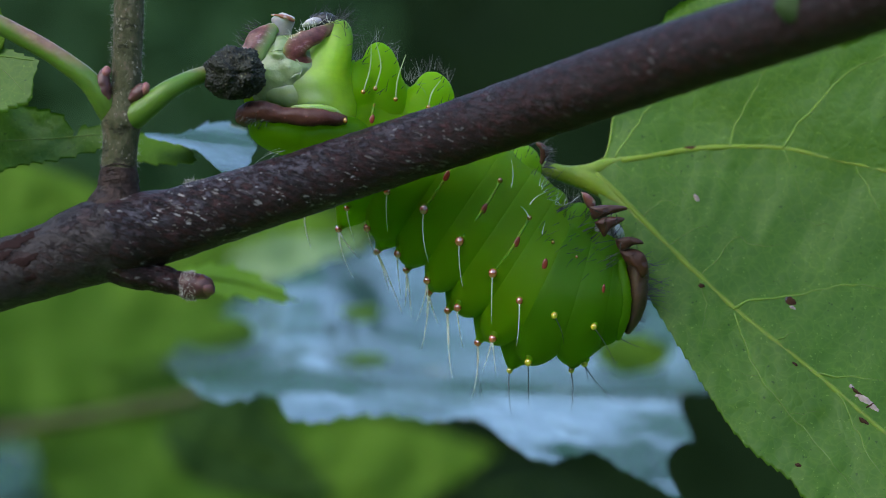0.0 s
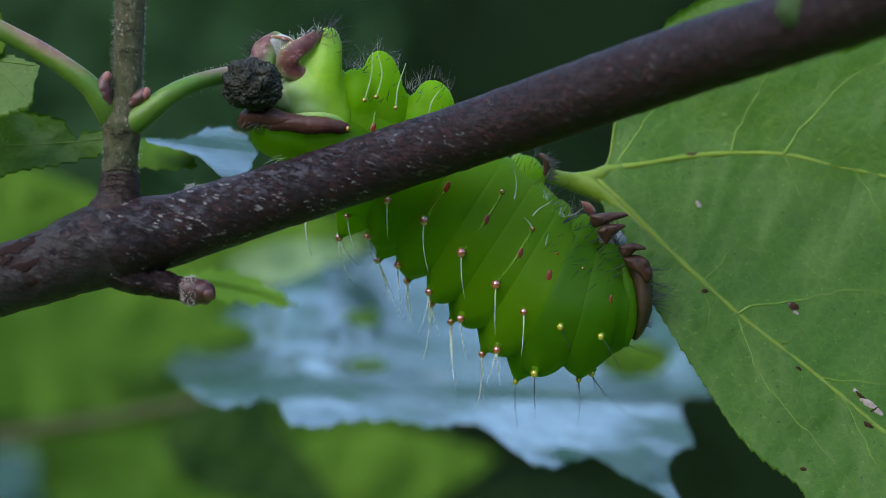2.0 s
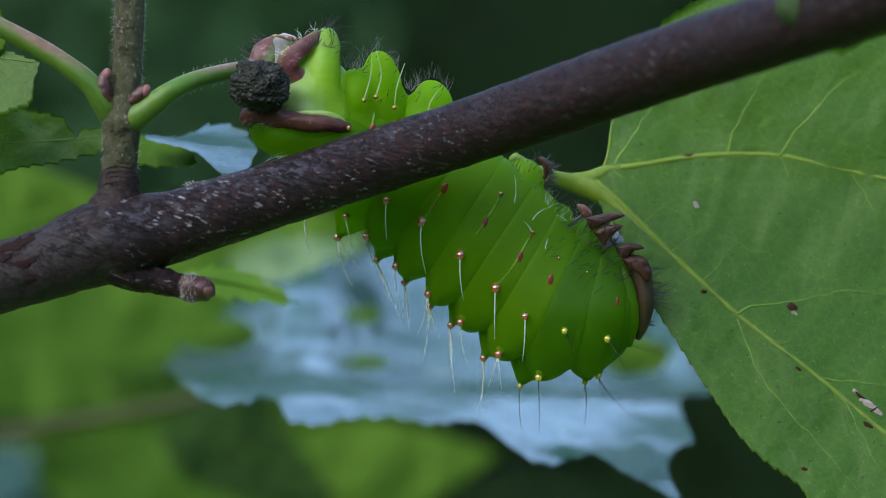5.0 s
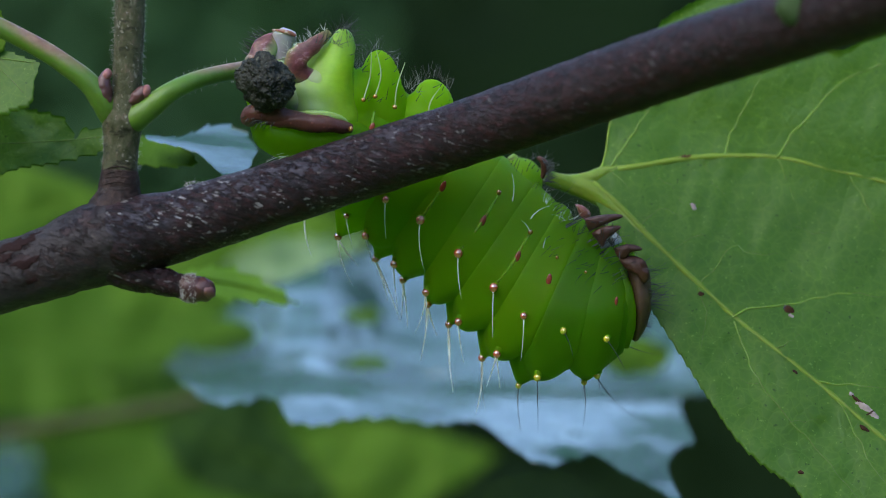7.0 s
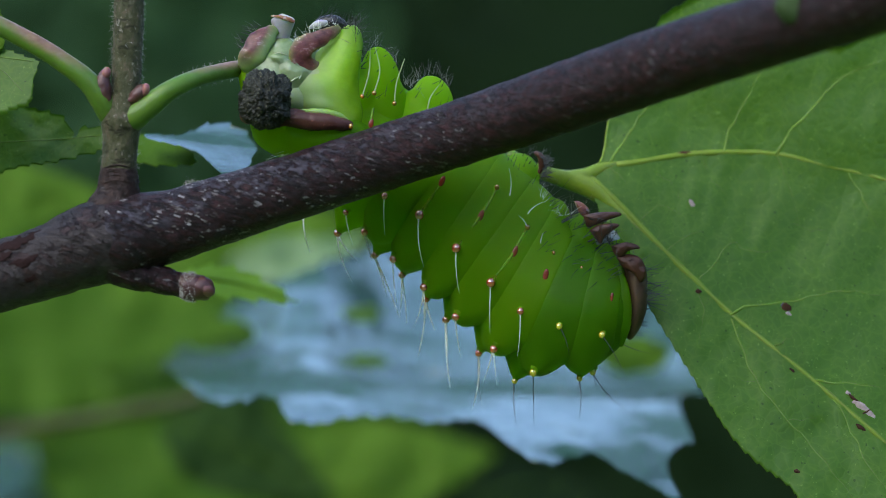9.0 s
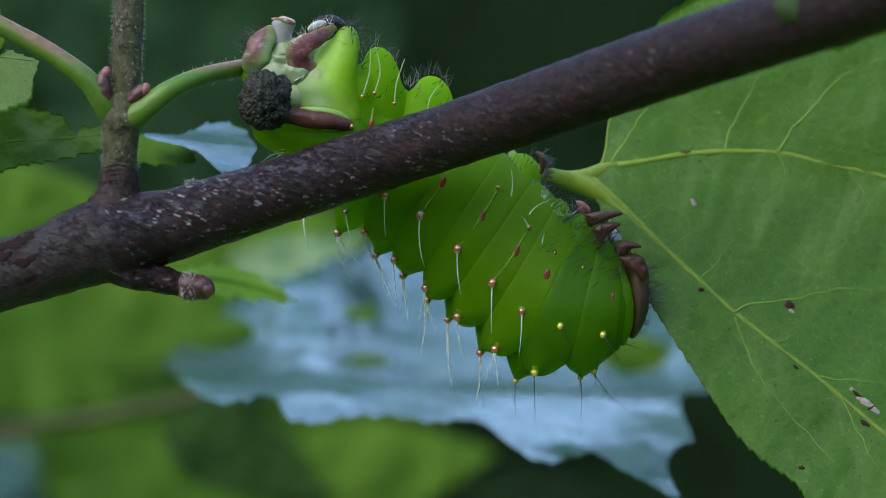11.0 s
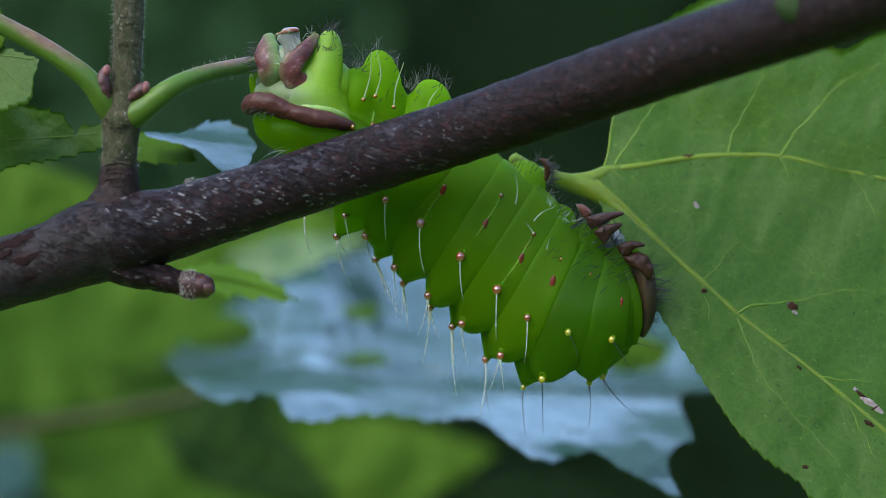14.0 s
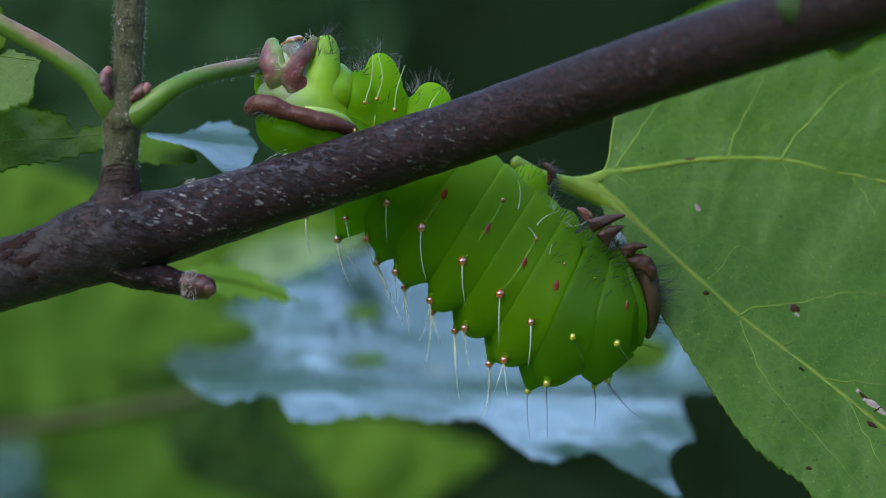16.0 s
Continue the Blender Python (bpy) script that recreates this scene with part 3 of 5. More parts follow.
def build_branch():
    xs = [(195, 420, 74), (225, 417, 76), (262, 407, 69), (310, 396, 64), (380, 374, 61), (450, 352, 59), (560, 317, 58), (680, 277, 58),
          (800, 238, 58), (950, 187, 60), (1100, 135, 62), (1250, 85, 62), (1400, 38, 62), (1560, -15, 63), (1760, -83, 63)]
    bm = tube(bmesh.new(), [at(x, y, limb_depth(x)) for x, y, r in xs], [r * U for x, y, r in xs], 420, 64, 0.00011, 420)
    part("limb", bm, BARK, branch)
    ys = [(-260, 580, 66), (-100, 520, 63), (0, 488, 62), (90, 460, 65), (160, 432, 73), (205, 420, 74), (225, 418, 66)]
    bm = tube(bmesh.new(), [at(x, y) for x, y, r in ys], [r * U for x, y, r in ys], 160, 64, 0.00020, 380)
    part("old_limb", bm, BARK_OLD, branch, "smooth grey older bark with brown cracked patches")
    # cracked strips of outer bark
    rnd = random.Random(4)
    for x, y, length, w in ((45, 462, 62, 9), (30, 427, 80, 10), (72, 410, 60, 8), (58, 490, 42, 6), (104, 476, 48, 6), (8, 452, 30, 7), (150, 466, 24, 3)):
        bm = bmesh.new()
        rings = []
        shape = [rnd.uniform(0.45, 1.15) for _ in range(26)]
        for size, out in ((1.0, 0.972), (0.9, 0.984), (0.5, 0.986)):
            row = []
            for k, r in enumerate(shape):
                a = 2 * math.pi * k / len(shape)
                u, v = math.cos(a) * length * 0.55 * r * size, math.sin(a) * w * 1.15 * r * size
                px, py = x + u, y - u * 0.33 + v
                axis = np.interp(px, [-100, 0, 90, 160, 205], [520, 488, 460, 432, 420])
                off = max(-0.985, min(0.985, (py - axis) * 0.95 / 66))
                row.append(bm.verts.new(at(px, py, -math.sqrt(1 - off * off) * 64 * U * out)))
            rings.append(row)
        n = len(shape)
        for a, b in zip(rings, rings[1:]):
            for k in range(n):
                bm.faces.new((a[k], a[(k + 1) % n], b[(k + 1) % n], b[k]))
        bm.faces.new(rings[-1])
        bmesh.ops.recalc_face_normals(bm, faces=bm.faces)
        part("bark_flake", bm, BARK_FLAKE, branch, "brown flaking patch of bark")
    # lenticels, raised pale dots
    dot = None
    for i in range(230):
        x = 270 + 1230 * rnd.random() ** 1.6
        a = rnd.uniform(-1.15, 1.2)
        row = np.array([(q[0], q[1], q[2]) for q in xs], float)
        cy, r = np.interp(x, row[:, 0], row[:, 1]), np.interp(x, row[:, 0], row[:, 2])
        nrm = Vector((0.31 * math.sin(a), -math.cos(a), 0.95 * math.sin(a)))
        p = at(x, cy, limb_depth(x)) + nrm * r * U * 1.0
        if dot is None:
            bm = blob(bmesh.new(), (0, 0, 0), (0.00042, 0, 0.00013), (0, 0.00006, 0), (-0.00007, 0, 0.00020), 14, 8, 0.00014, 2600)
            dot = part("lenticel", bm, FUZZ_BARK, branch, origin=(0, 0, 0))
            ob = dot
        else:
            ob = new("lenticel", dot.data)
            ob.parent = branch
        s = rnd.uniform(0.22, 0.7)
        ob.rotation_euler = nrm.to_track_quat("-Y", "Z").to_euler()
        ob.scale = (s * rnd.uniform(0.7, 1.3), 1.0, s)
        ob.location = p - TWIG_AT


SIDE_BUD = plain("side_bud", (0.030, 0.055, 0.016), 0.7, 0.2)
FUZZ_BARK = plain("lenticel_cork", (0.075, 0.066, 0.060), 0.7, 0.3)
build_branch()


def build_twig():
    ps = [(208, 372, 48), (208, 345, 40), (210, 318, 34), (211, 285, 31), (214, 242, 32), (215, 216, 36), (217, 194, 33), (222, 160, 27), (225, 100, 26), (228, 20, 26.5), (231, -80, 26)]
    bm = tube(bmesh.new(), [at(x, y, 0.0005) for x, y, r in ps], [r * U for x, y, r in ps], 150, 40, 0.00008, 700)
    part("twig", bm, BARK_YOUNG, branch, "slim olive brown hairy side twig")
    ps = [(202, 392, 66), (205, 364, 51), (209, 338, 39), (210, 318, 35.5), (211, 298, 32.2)]
    bm = tube(bmesh.new(), [at(x, y, 0.0004) for x, y, r in ps], [r * U for x, y, r in ps], 50, 40, 0.00016, 700)
    part("twig_base", bm, BARK_BASE, branch, "dark ringed base of the side twig")
    for y, r in ((294, 31.5), (303, 32.5), (311, 34), (321, 36)):
        bm = bmesh.new()
        ring = [at(210, y, 0.0005) + Vector((math.cos(a) * r * U * 1.02, math.sin(a) * r * U * 1.02, 0.00022 * math.sin(3 * a))) for a in np.linspace(0, 2 * math.pi, 22)]
        tube(bm, ring, [1.1 * U] * len(ring), 60, 8, 0.00008, 1500)
        part("bud_scar", bm, BARK_BASE, branch)
    stalks = (("leaf_stalk", STALK_L, [(218, 228, 17), (198, 203, 22), (178, 172, 21), (150, 137, 19), (90, 94, 17.5), (30, 60, 17), (-60, 14, 16)]),
              ("leaf_stalk", STALK_R, [(196, 226, 17), (214, 219, 21), (236, 207, 24), (262, 188, 21), (300, 159, 18), (345, 138, 16), (400, 124, 15.5), (470, 114, 15), (540, 118, 14)]))
    for k, (name, mat, rows) in enumerate(stalks):
        bm = tube(bmesh.new(), [at(x, y, -0.0008 + (0.0012 if k else 0.0020) * max(0, 1 - abs(x - 214) / 42) + (0.022 * max(0, (x - 300) / 240) ** 1.3 if k else 0)) for x, y, r in rows], [r * U for x, y, r in rows], 70, 24, 0.00004, 600)
        part(name, bm, mat, branch, "smooth green leaf stalk")
    for rows, tip in ((((192, 184, 7), (184, 164, 14), (182, 146, 14), (185, 131, 10), (188, 118, 3)), (187, 126)), (((230, 178, 8), (242, 168, 13), (250, 159, 12), (256, 152, 8), (258, 147, 3)), (256, 156))):
        bm = tube(bmesh.new(), [at(x, y, -0.0010) for x, y, r in rows], [r * U for x, y, r in rows], 24, 16, 0.00012, 1500)
        part("bud", bm, BUD, branch, "small pinkish red leaf bud")
        bm = lens_shape(bmesh.new(), tip[0] + 1, tip[1] + 2, -0.0013, 8, 12, 9, 16, 0.00010, 1500, 20, 12)
        part("bud_scale", bm, BUD_PINK, branch, "paler pink scale at the bud's tip")
    # fine hairs
    rnd = random.Random(8)
    bm = bmesh.new()
    for _ in range(430):
        y = rnd.uniform(-5, 300)
        a = rnd.uniform(-math.pi, 0.0) if rnd.random() < 0.25 else rnd.choice((0, math.pi)) + rnd.uniform(-0.35, 0.35)
        cx = np.interp(y, [0, 160, 200, 300], [228, 222, 216, 211])
        r = np.interp(y, [0, 160, 200, 300], [26, 27, 31, 31])
        q = Vector((math.cos(a), math.sin(a), 0))
        hair(bm, at(cx, y, 0.0005) + q * r * U, q + Vector((0, 0, rnd.uniform(-0.6, 0.6))), rnd.uniform(3, 10) * U, 0.30 * U, 0.2, rnd.uniform(-0.8, 0.8))
    for _ in range(90):
        s = rnd.random()
        x, y = 250 + 200 * s, np.interp(250 + 200 * s, [250, 300, 345, 400, 450], [196, 158, 137, 123, 116])
        up = rnd.choice((-1, 1))
        hair(bm, at(x, y + up * 17, -0.001 + 0.006 * s), (rnd.uniform(-.5, .5), -0.2, -up), rnd.uniform(3, 8) * U, 0.3 * U)
    part("hairs", bm, FUZZ, branch, "fine whitish hairs on the young twig", kind="stuff")
    # short spur with its end bud
    ps = [(205, 462, 42), (240, 482, 31), (270, 490, 26), (300, 497, 24), (322, 503, 22)]
    bm = tube(bmesh.new(), [at(x, y, -0.001) for x, y, r in ps], [r * U for x, y, r in ps], 60, 32, 0.00028, 700)
    part("spur", bm, BARK, branch, "short dark woody spur")
    for x, y, rx, ry, lean, mat in ((338, 506, 30, 25, 8, BUD), (354, 508, 27, 22, 10, BUD), (364, 511, 17, 15, 18, STALK_RED)):
        part("end_bud", lens_shape(bmesh.new(), x, y, -0.0014, rx, ry, 22, lean, 0.00022, 1200), BUD if mat is BUD else STALK_RED, branch, "pinkish brown end bud with whitish fuzz")
    bm = bmesh.new()
    for _ in range(460):
        a, b = rnd.uniform(0, 2 * math.pi), rnd.uniform(-1, 0.15)
        q = Vector((b, -abs(math.cos(a)) * 0.9, math.sin(a))).normalized()
        p = at(342, 506, -0.0014) + Vector((q.x * 30 * U, q.y * 23 * U, q.z * 26 * U))
        if rnd.random() < 0.5 and q.z < 0.3 and q.x > -0.5:
            continue
        hair(bm, p, q + Vector((rnd.uniform(-.8, .8), 0, rnd.uniform(-.8, .8))), rnd.uniform(2, 5.5) * U, 0.5 * U, 0.0, rnd.uniform(-1, 1))
    for _ in range(60):
        p = at(rnd.uniform(326, 362), rnd.uniform(318, 328), -0.001 + rnd.uniform(-.001, .001))
        hair(bm, p, (rnd.uniform(-1, 1), -0.3, rnd.uniform(0, 1.2)), rnd.uniform(4, 12) * U, 0.4 * U, 0.6, rnd.uniform(-1.6, 1.6))
    part("bud_fuzz", bm, FUZZ, branch, "whitish fuzz", kind="stuff")
    part("side_bud", lens_shape(bmesh.new(), 1410, 8, limb_depth(1410) - 0.0046, 36, 34, 22, 20, 0.0002, 900), SIDE_BUD, branch, "round dull green side bud")


build_twig()


# ---- the large leaf that the caterpillar clasps ----
def big_depth(x, y):
    rise = max(0, (285 + 0.06 * (x - 1080) - y)) * U * -0.18
    across = (x - 1048) * 0.655 - (y - 305) * 0.755
    left = max(0, -across) * U * 0.05
    fold = 0.0010 * math.sin(max(0, across) / 130 * 1.3)
    return 0.0190 + (300 - y) * U * 0.42 + rise + left + fold + 0.000002 * max(0, x - 1150)


LEAF_ROOT = at(960, 290, 0.0185)
MID = [(1048, 305), (1100, 352), (1170, 425), (1240, 492), (1300, 548), (1440, 660), (1568, 770), (1690, 880)]


def jagged(pts, r):
    """A fine vein runs in short straight steps."""
    rnd = random.Random(int(pts[0][0] * 7 + pts[0][1]))
    ps = spline(pts, 3 * len(pts))
    return [(p[0] + rnd.uniform(-1, 1) * 2.6, p[1] + rnd.uniform(-1, 1) * 2.6) if 0 < i < len(ps) - 1 else tuple(p) for i, p in enumerate(ps)]


def build_big_leaf():
    left = [(1048, 312), (1072, 380), (1098, 440), (1150, 530), (1200, 612), (1250, 692), (1298, 765), (1345, 812), (1400, 852), (1430, 890), (1540, 960), (1690, 880)]
    right = [(1058, 294), (1076, 265), (1085, 205), (1108, 120), (1166, 46), (1200, 8), (1330, -50), (1420, 0), (1486, 66), (1525, 60), (1570, 35), (1680, 20), (1830, 250), (1800, 600), (1690, 880)]
    ob = leaf("clasped_leaf", "large green leaf seen from its veined underside, hanging by its stalk", MID, left, right, big_depth, LEAF, (24, 4), 260, 26, 0.00045, origin=LEAF_ROOT, thick=0.00025)
    # the stalk widens and forks smoothly into the midrib and the upper main vein
    bm = bmesh.new()
    for fork in ([(905, 268, 14), (950, 293, 14), (985, 304, 15), (1015, 313, 18), (1045, 324, 18), (1080, 348, 14), (1120, 384, 10.5), (1170, 430, 8.5), (1230, 484, 7)],
                 [(985, 304, 12), (1015, 307, 14), (1045, 303, 15), (1072, 293, 14), (1100, 285, 11), (1150, 278, 8.5), (1220, 267, 7)]):
        tube(bm, [at(x, y, 0.0182 if x < 1000 else big_depth(x, y) + ripple(x, y, 0.00045) + (0.0003 if x < 1060 else 0.0005)) for x, y, r in fork], [r * U for x, y, r in fork], 60, 20, 0.00004, 600, 0.65)
    melt(part("stalk", bm, FORK, ob, "pale yellowish green leaf stalk"), 0.00022, 8)
    vein(ob, MID, big_depth, 8, 5.5, name="midrib", lift=-0.00040, crinkle=0.00045)
    main = [(1100, 285), (1150, 278), (1220, 266), (1300, 261), (1390, 264), (1480, 285), (1570, 305), (1700, 350)]
    vein(ob, main, big_depth, 7.5, 4.5, lift=-0.00034, crinkle=0.00045)
    vein(ob, [(1050, 294), (1064, 288), (1075, 268), (1081, 240), (1086, 205), (1109, 121), (1166, 48)], big_depth, 1.9, 1.0, PETIOLE, "margin", crinkle=0.00045)
    for pts, r in (([(1088, 280), (1110, 245), (1145, 195), (1190, 130)], 4), ([(1292, 260), (1305, 215), (1335, 160), (1358, 118)], 4), ([(1385, 264), (1410, 225), (1460, 170), (1500, 130), (1575, 95)], 4.5),
                   ([(1088, 290), (1100, 300), (1118, 320)], 2), ([(1386, 266), (1410, 330), (1425, 390)], 2), ([(1515, 296), (1540, 340), (1570, 400)], 2.5), ([(1238, 490), (1270, 460), (1300, 420), (1340, 436), (1400, 430)], 2.2),
                   ([(1298, 548), (1330, 533), (1390, 526), (1450, 515), (1510, 505), (1570, 512)], 4), ([(1446, 662), (1500, 668), (1570, 676)], 3.5), ([(1300, 555), (1320, 610), (1340, 660), (1400, 735), (1450, 790), (1520, 880)], 3),
                   ([(1450, 668), (1490, 710), (1530, 790), (1570, 850)], 3), ([(1238, 495), (1250, 540), (1240, 600)], 1.6), ([(1135, 388), (1160, 362), (1180, 355), (1215, 372)], 1.6), ([(1180, 435), (1230, 405), (1260, 395)], 1.6),
                   ([(1370, 605), (1400, 590), (1420, 578)], 1.5), ([(1395, 735), (1450, 730)], 1.4), ([(1170, 300), (1200, 320), (1215, 345)], 1.5), ([(1250, 265), (1262, 300), (1290, 330)], 1.5), ([(1340, 665), (1310, 660)], 1.3), ([(1415, 385), (1450, 398), (1490, 392)], 1.3)):
        vein(ob, jagged(pts, r), big_depth, r * 0.68, r * 0.36, VEIN_FINE, lift=-0.000022 * r, crinkle=0.00045)
    for x, y, a, b, lean, mat in ((1399, 536, 9, 11, 0, SCAB), (1393, 531, 5, 5, 0, DARK_PAD), (1221, 263, 13, 4.5, -4, SCAB), (1241, 506, 6, 4, 20, SCAB), (1407, 645, 6, 3, 35, SCAB), (1233, 352, 5, 9, -20, CHEWED),
                                  (1533, 711, 19, 7, 38, CHEWED), (1547, 724, 12, 6, 42, CHEWED), (1520, 702, 7, 4, 20, CHEWED), (1508, 686, 7, 4, 55, CHEWED), (1530, 747, 12, 4, 35, SCAB), (1413, 824, 6, 3, 20, SCAB), (1403, 546, 6, 3, 30, CHEWED),
                                  (1528, 703, 20, 2.6, 40, SCAB), (1515, 694, 10, 2.4, 50, SCAB), (1538, 719, 9, 2.2, -30, SCAB)):
        d = big_depth(x, y) + ripple(x, y, 0.00045)
        part("blemish", lens_shape(bmesh.new(), x, y, d, a, b, 1.6 if mat is CHEWED else 2.2, lean, 0.00016, 2600, 28, 12), mat, ob, "papery chewed patch" if mat is CHEWED else "dark brown spot")
    return ob


big_leaf = build_big_leaf()


# ---- leaves round and behind the twig ----
def slope(d, x0, y0, gx, gy):
    """Depth of a leaf plane: d at (x0, y0), plus gx and gy metres deeper for each plan unit."""
    return lambda x, y: d + (x - x0) * gx + (y - y0) * gy


def build_leaves():
    # the broad leaf below, lying almost flat, its upper side shining with sky
    def f(x, y):
        a, b = min(1.0, max(0.0, (x - 540) / 180)), min(1.0, max(0.0, (x - 1180) / 140))
        hollow = a * a * (3 - 2 * a) - b * b * (3 - 2 * b)
        fold = 668 + (x - 500) * 0.05
        d = float(np.interp(y - fold, [-250, -70, 0, 90, 220], [0.170, 0.125, 0.098, 0.068, 0.030]))
        k = min(1.0, max(0.0, (fold + 14 - y) / 75))
        return d + 0.034 * hollow * k * k * (3 - 2 * k) + (x - 700) * 0.000008 + (0.010 + 0.07 * k) * (max(0, 620 - x) / 320) ** 2

    broad = leaf("broad_leaf", "broad toothed leaf with bluish sky sheen on its upper side", [(1262, 692), (1000, 690), (760, 655), (520, 640), (288, 645)],
                 [(1262, 694), (1200, 706), (1224, 774), (1188, 800), (1184, 838), (1206, 888), (1150, 858), (1100, 832), (1050, 803), (965, 822), (900, 785), (845, 745), (760, 748), (700, 738), (620, 738), (560, 750), (510, 740), (480, 700), (380, 712), (288, 645)],
                 [(1264, 680), (1300, 600), (1180, 500), (1000, 440), (800, 420), (640, 440), (500, 492), (400, 545), (330, 600), (288, 645)], f, LEAF_BLUE, (38, 8), 300, 22, 0.0036,
                 holes=((1120, 625, 66, 34), (645, 640, 45, 11), (640, 553, 34, 14), (380, 588, 74, 30)))
    vein(broad, [(1255, 692), (1000, 690), (760, 655), (520, 640), (300, 645)], f, 4, 2, LEAF_BLUE, "midrib", crinkle=0.0036)
    # small leaf with sheen by the leaf stalk
    g = slope(0.022, 350, 262, 0.00004, -0.00022)
    leaf("small_leaf", "small leaf blade with bluish sheen behind the leaf stalk", [(255, 238), (330, 248), (400, 256), (455, 262)], [(262, 244), (345, 266), (385, 300), (425, 312), (455, 262)],
         [(258, 234), (320, 236), (380, 214), (430, 228), (455, 262)], g, LEAF_BLUE, (30, 6), 120, 10, 0.0006)
    leaf("small_leaf", "small green leaf blade in the shade behind the twig", [(180, 240), (260, 262), (350, 285)], [(185, 262), (260, 290), (330, 290), (350, 285)], [(190, 226), (270, 240), (330, 262), (350, 285)],
         slope(0.028, 260, 260, 0, -0.0001), LEAF_GREEN, (26, 4), 90, 8)
    # leaf on the other stalk
    e = slope(0.006, 30, 140, -0.00002, -0.00004)
    ob = leaf("toothed_leaf", "pale green toothed leaf close to the upright twig", [(-180, 60), (-60, 90), (70, 107)], [(-160, 200), (-40, 215), (20, 195), (54, 180), (60, 140), (70, 107)], [(-160, 20), (-40, 62), (20, 88), (70, 107)],
              e, LEAF, (22, 5), 120, 10, 0.0004)
    for pts in ([(-180, 60), (-60, 90), (60, 107)], [(-60, 92), (0, 120), (40, 160)]):
        vein(ob, pts, e, 1.3, 0.7, VEIN_FINE, crinkle=0.0004, lift=0.00003)
    ob = leaf("shaded_leaf", "dark green leaf in shade behind the upright twig", [(-200, 260), (0, 250), (100, 245), (192, 236)], [(-200, 400), (0, 305), (100, 285), (192, 262)], [(-200, 120), (0, 178), (50, 188), (110, 204), (132, 240), (146, 224), (192, 222)],
         slope(0.018, 80, 220, 0, -0.00002), LEAF, (28, 6), 140, 10)
    vein(ob, [(-200, 260), (0, 250), (100, 245), (180, 237)], slope(0.018, 80, 220, 0, -0.00002), 1.4, 0.8, VEIN_FINE, "midrib")
    leaf("sliver_leaf", "edge of a pale green leaf beside the stalk", [(-120, 40), (-40, 50), (8, 62)], [(-120, 90), (-30, 100), (4, 85), (8, 62)], [(-120, -20), (-20, 0), (6, 30), (8, 62)], slope(0.008, 0, 50, 0, 0), LEAF_BRIGHT, (18, 3), 60, 6)
    far = (
        ("bright green leaf blurred behind the branch", [(-160, 380), (0, 345), (200, 350)], 70, 75, 0.231, LEAF_BRIGHT),
        ("bright green leaf tip below the branch spur", [(310, 486), (420, 500), (528, 533)], 30, 28, 0.055, LEAF_TIP),
        ("mid green leaf far below the branch", [(-120, 560), (150, 580), (520, 560)], 90, 120, 0.462, LEAF_GREEN),
        ("mid green leaf far below the branch", [(-120, 640), (60, 680), (230, 700)], 60, 70, 0.381, LEAF_GREEN),
        ("broad green leaf low behind the twig", [(60, 830), (250, 815), (520, 880)], 110, 75, 0.435, LEAF_GREEN),
        ("broad green leaf low behind the twig", [(480, 900), (620, 810), (880, 800)], 120, 80, 0.299, LEAF_BRIGHT),
        ("green leaf hanging under the branch", [(200, 520), (400, 430), (680, 390)], 80, 80, 0.354, LEAF_BRIGHT),
        ("small pale leaf with sky sheen", [(-80, 850), (20, 830), (120, 850)], 60, 50, 0.490, LEAF_BLUE),
        ("pale leaf with sky sheen under the branch", [(400, 470), (520, 452), (660, 425)], 40, 34, 0.230, LEAF_PAINTED_SHEEN),
        ("mid green leaf deep in the foliage", [(-200, 470), (60, 520), (330, 500)], 150, 130, 0.510, LEAF_GREEN),
        ("mid green leaf deep in the foliage", [(150, 700), (380, 760), (640, 740)], 90, 80, 0.578, LEAF_GREEN),
        ("bright green leaf deep in the foliage", [(-150, 760), (60, 740), (300, 690)], 90, 90, 0.510, LEAF_GREEN),
        ("dark green leaf deep in the foliage", [(820, 900), (960, 860), (1100, 900)], 80, 60, 0.544, LEAF_DEEP_SHADE),
        ("green leaf deep in the foliage", [(420, 900), (560, 880), (760, 900)], 110, 110, 0.510, LEAF_GREEN),
        ("green leaf lying under the broad leaf", [(560, 560), (650, 600), (740, 640)], 70, 60, 0.255, LEAF_GREEN),
        ("dim green leaf low in the foliage", [(330, 690), (420, 718), (530, 742)], 34, 30, 0.330, LEAF_DIMMED),
        ("dim green leaf low in the foliage", [(-60, 705), (20, 720), (110, 760)], 40, 36, 0.420, LEAF_DIMMED),
        ("dim green leaf low in the foliage", [(290, 740), (420, 790), (590, 880)], 90, 80, 0.290, LEAF_DIMMED),
        ("green leaf hanging behind the caterpillar", [(1010, 596), (1110, 628), (1220, 642)], 52, 48, 0.235, LEAF_BRIGHT),
    )
    for label, mid, a, b, d, mat in far:
        m = np.array(mid, float)
        w = (m[-1] - m[0]) / np.linalg.norm(m[-1] - m[0])
        nrm = np.array([-w[1], w[0]])
        c = spline(mid, 6)
        shape = (0.25, 0.8, 1.0, 0.92, 0.7, 0.4, 0.0)
        tilt = -0.0003 if mat is LEAF_BLUE else -0.00008
        lf = leaf("leaf", label, mid, [p + nrm * a * s for p, s in zip(c, shape)], [p - nrm * b * s for p, s in zip(c, shape)], slope(d, mid[1][0], mid[1][1], 0.00004, tilt), mat, (40, 9), 70, 8, 0.003 if d > 0.1 else 0.0005, group="background leaves")
        vein(lf, mid, slope(d, mid[1][0], mid[1][1], 0.00004, tilt), 5, 2, LEAF_BRIGHT, "midrib", crinkle=0.003 if d > 0.1 else 0.0005)
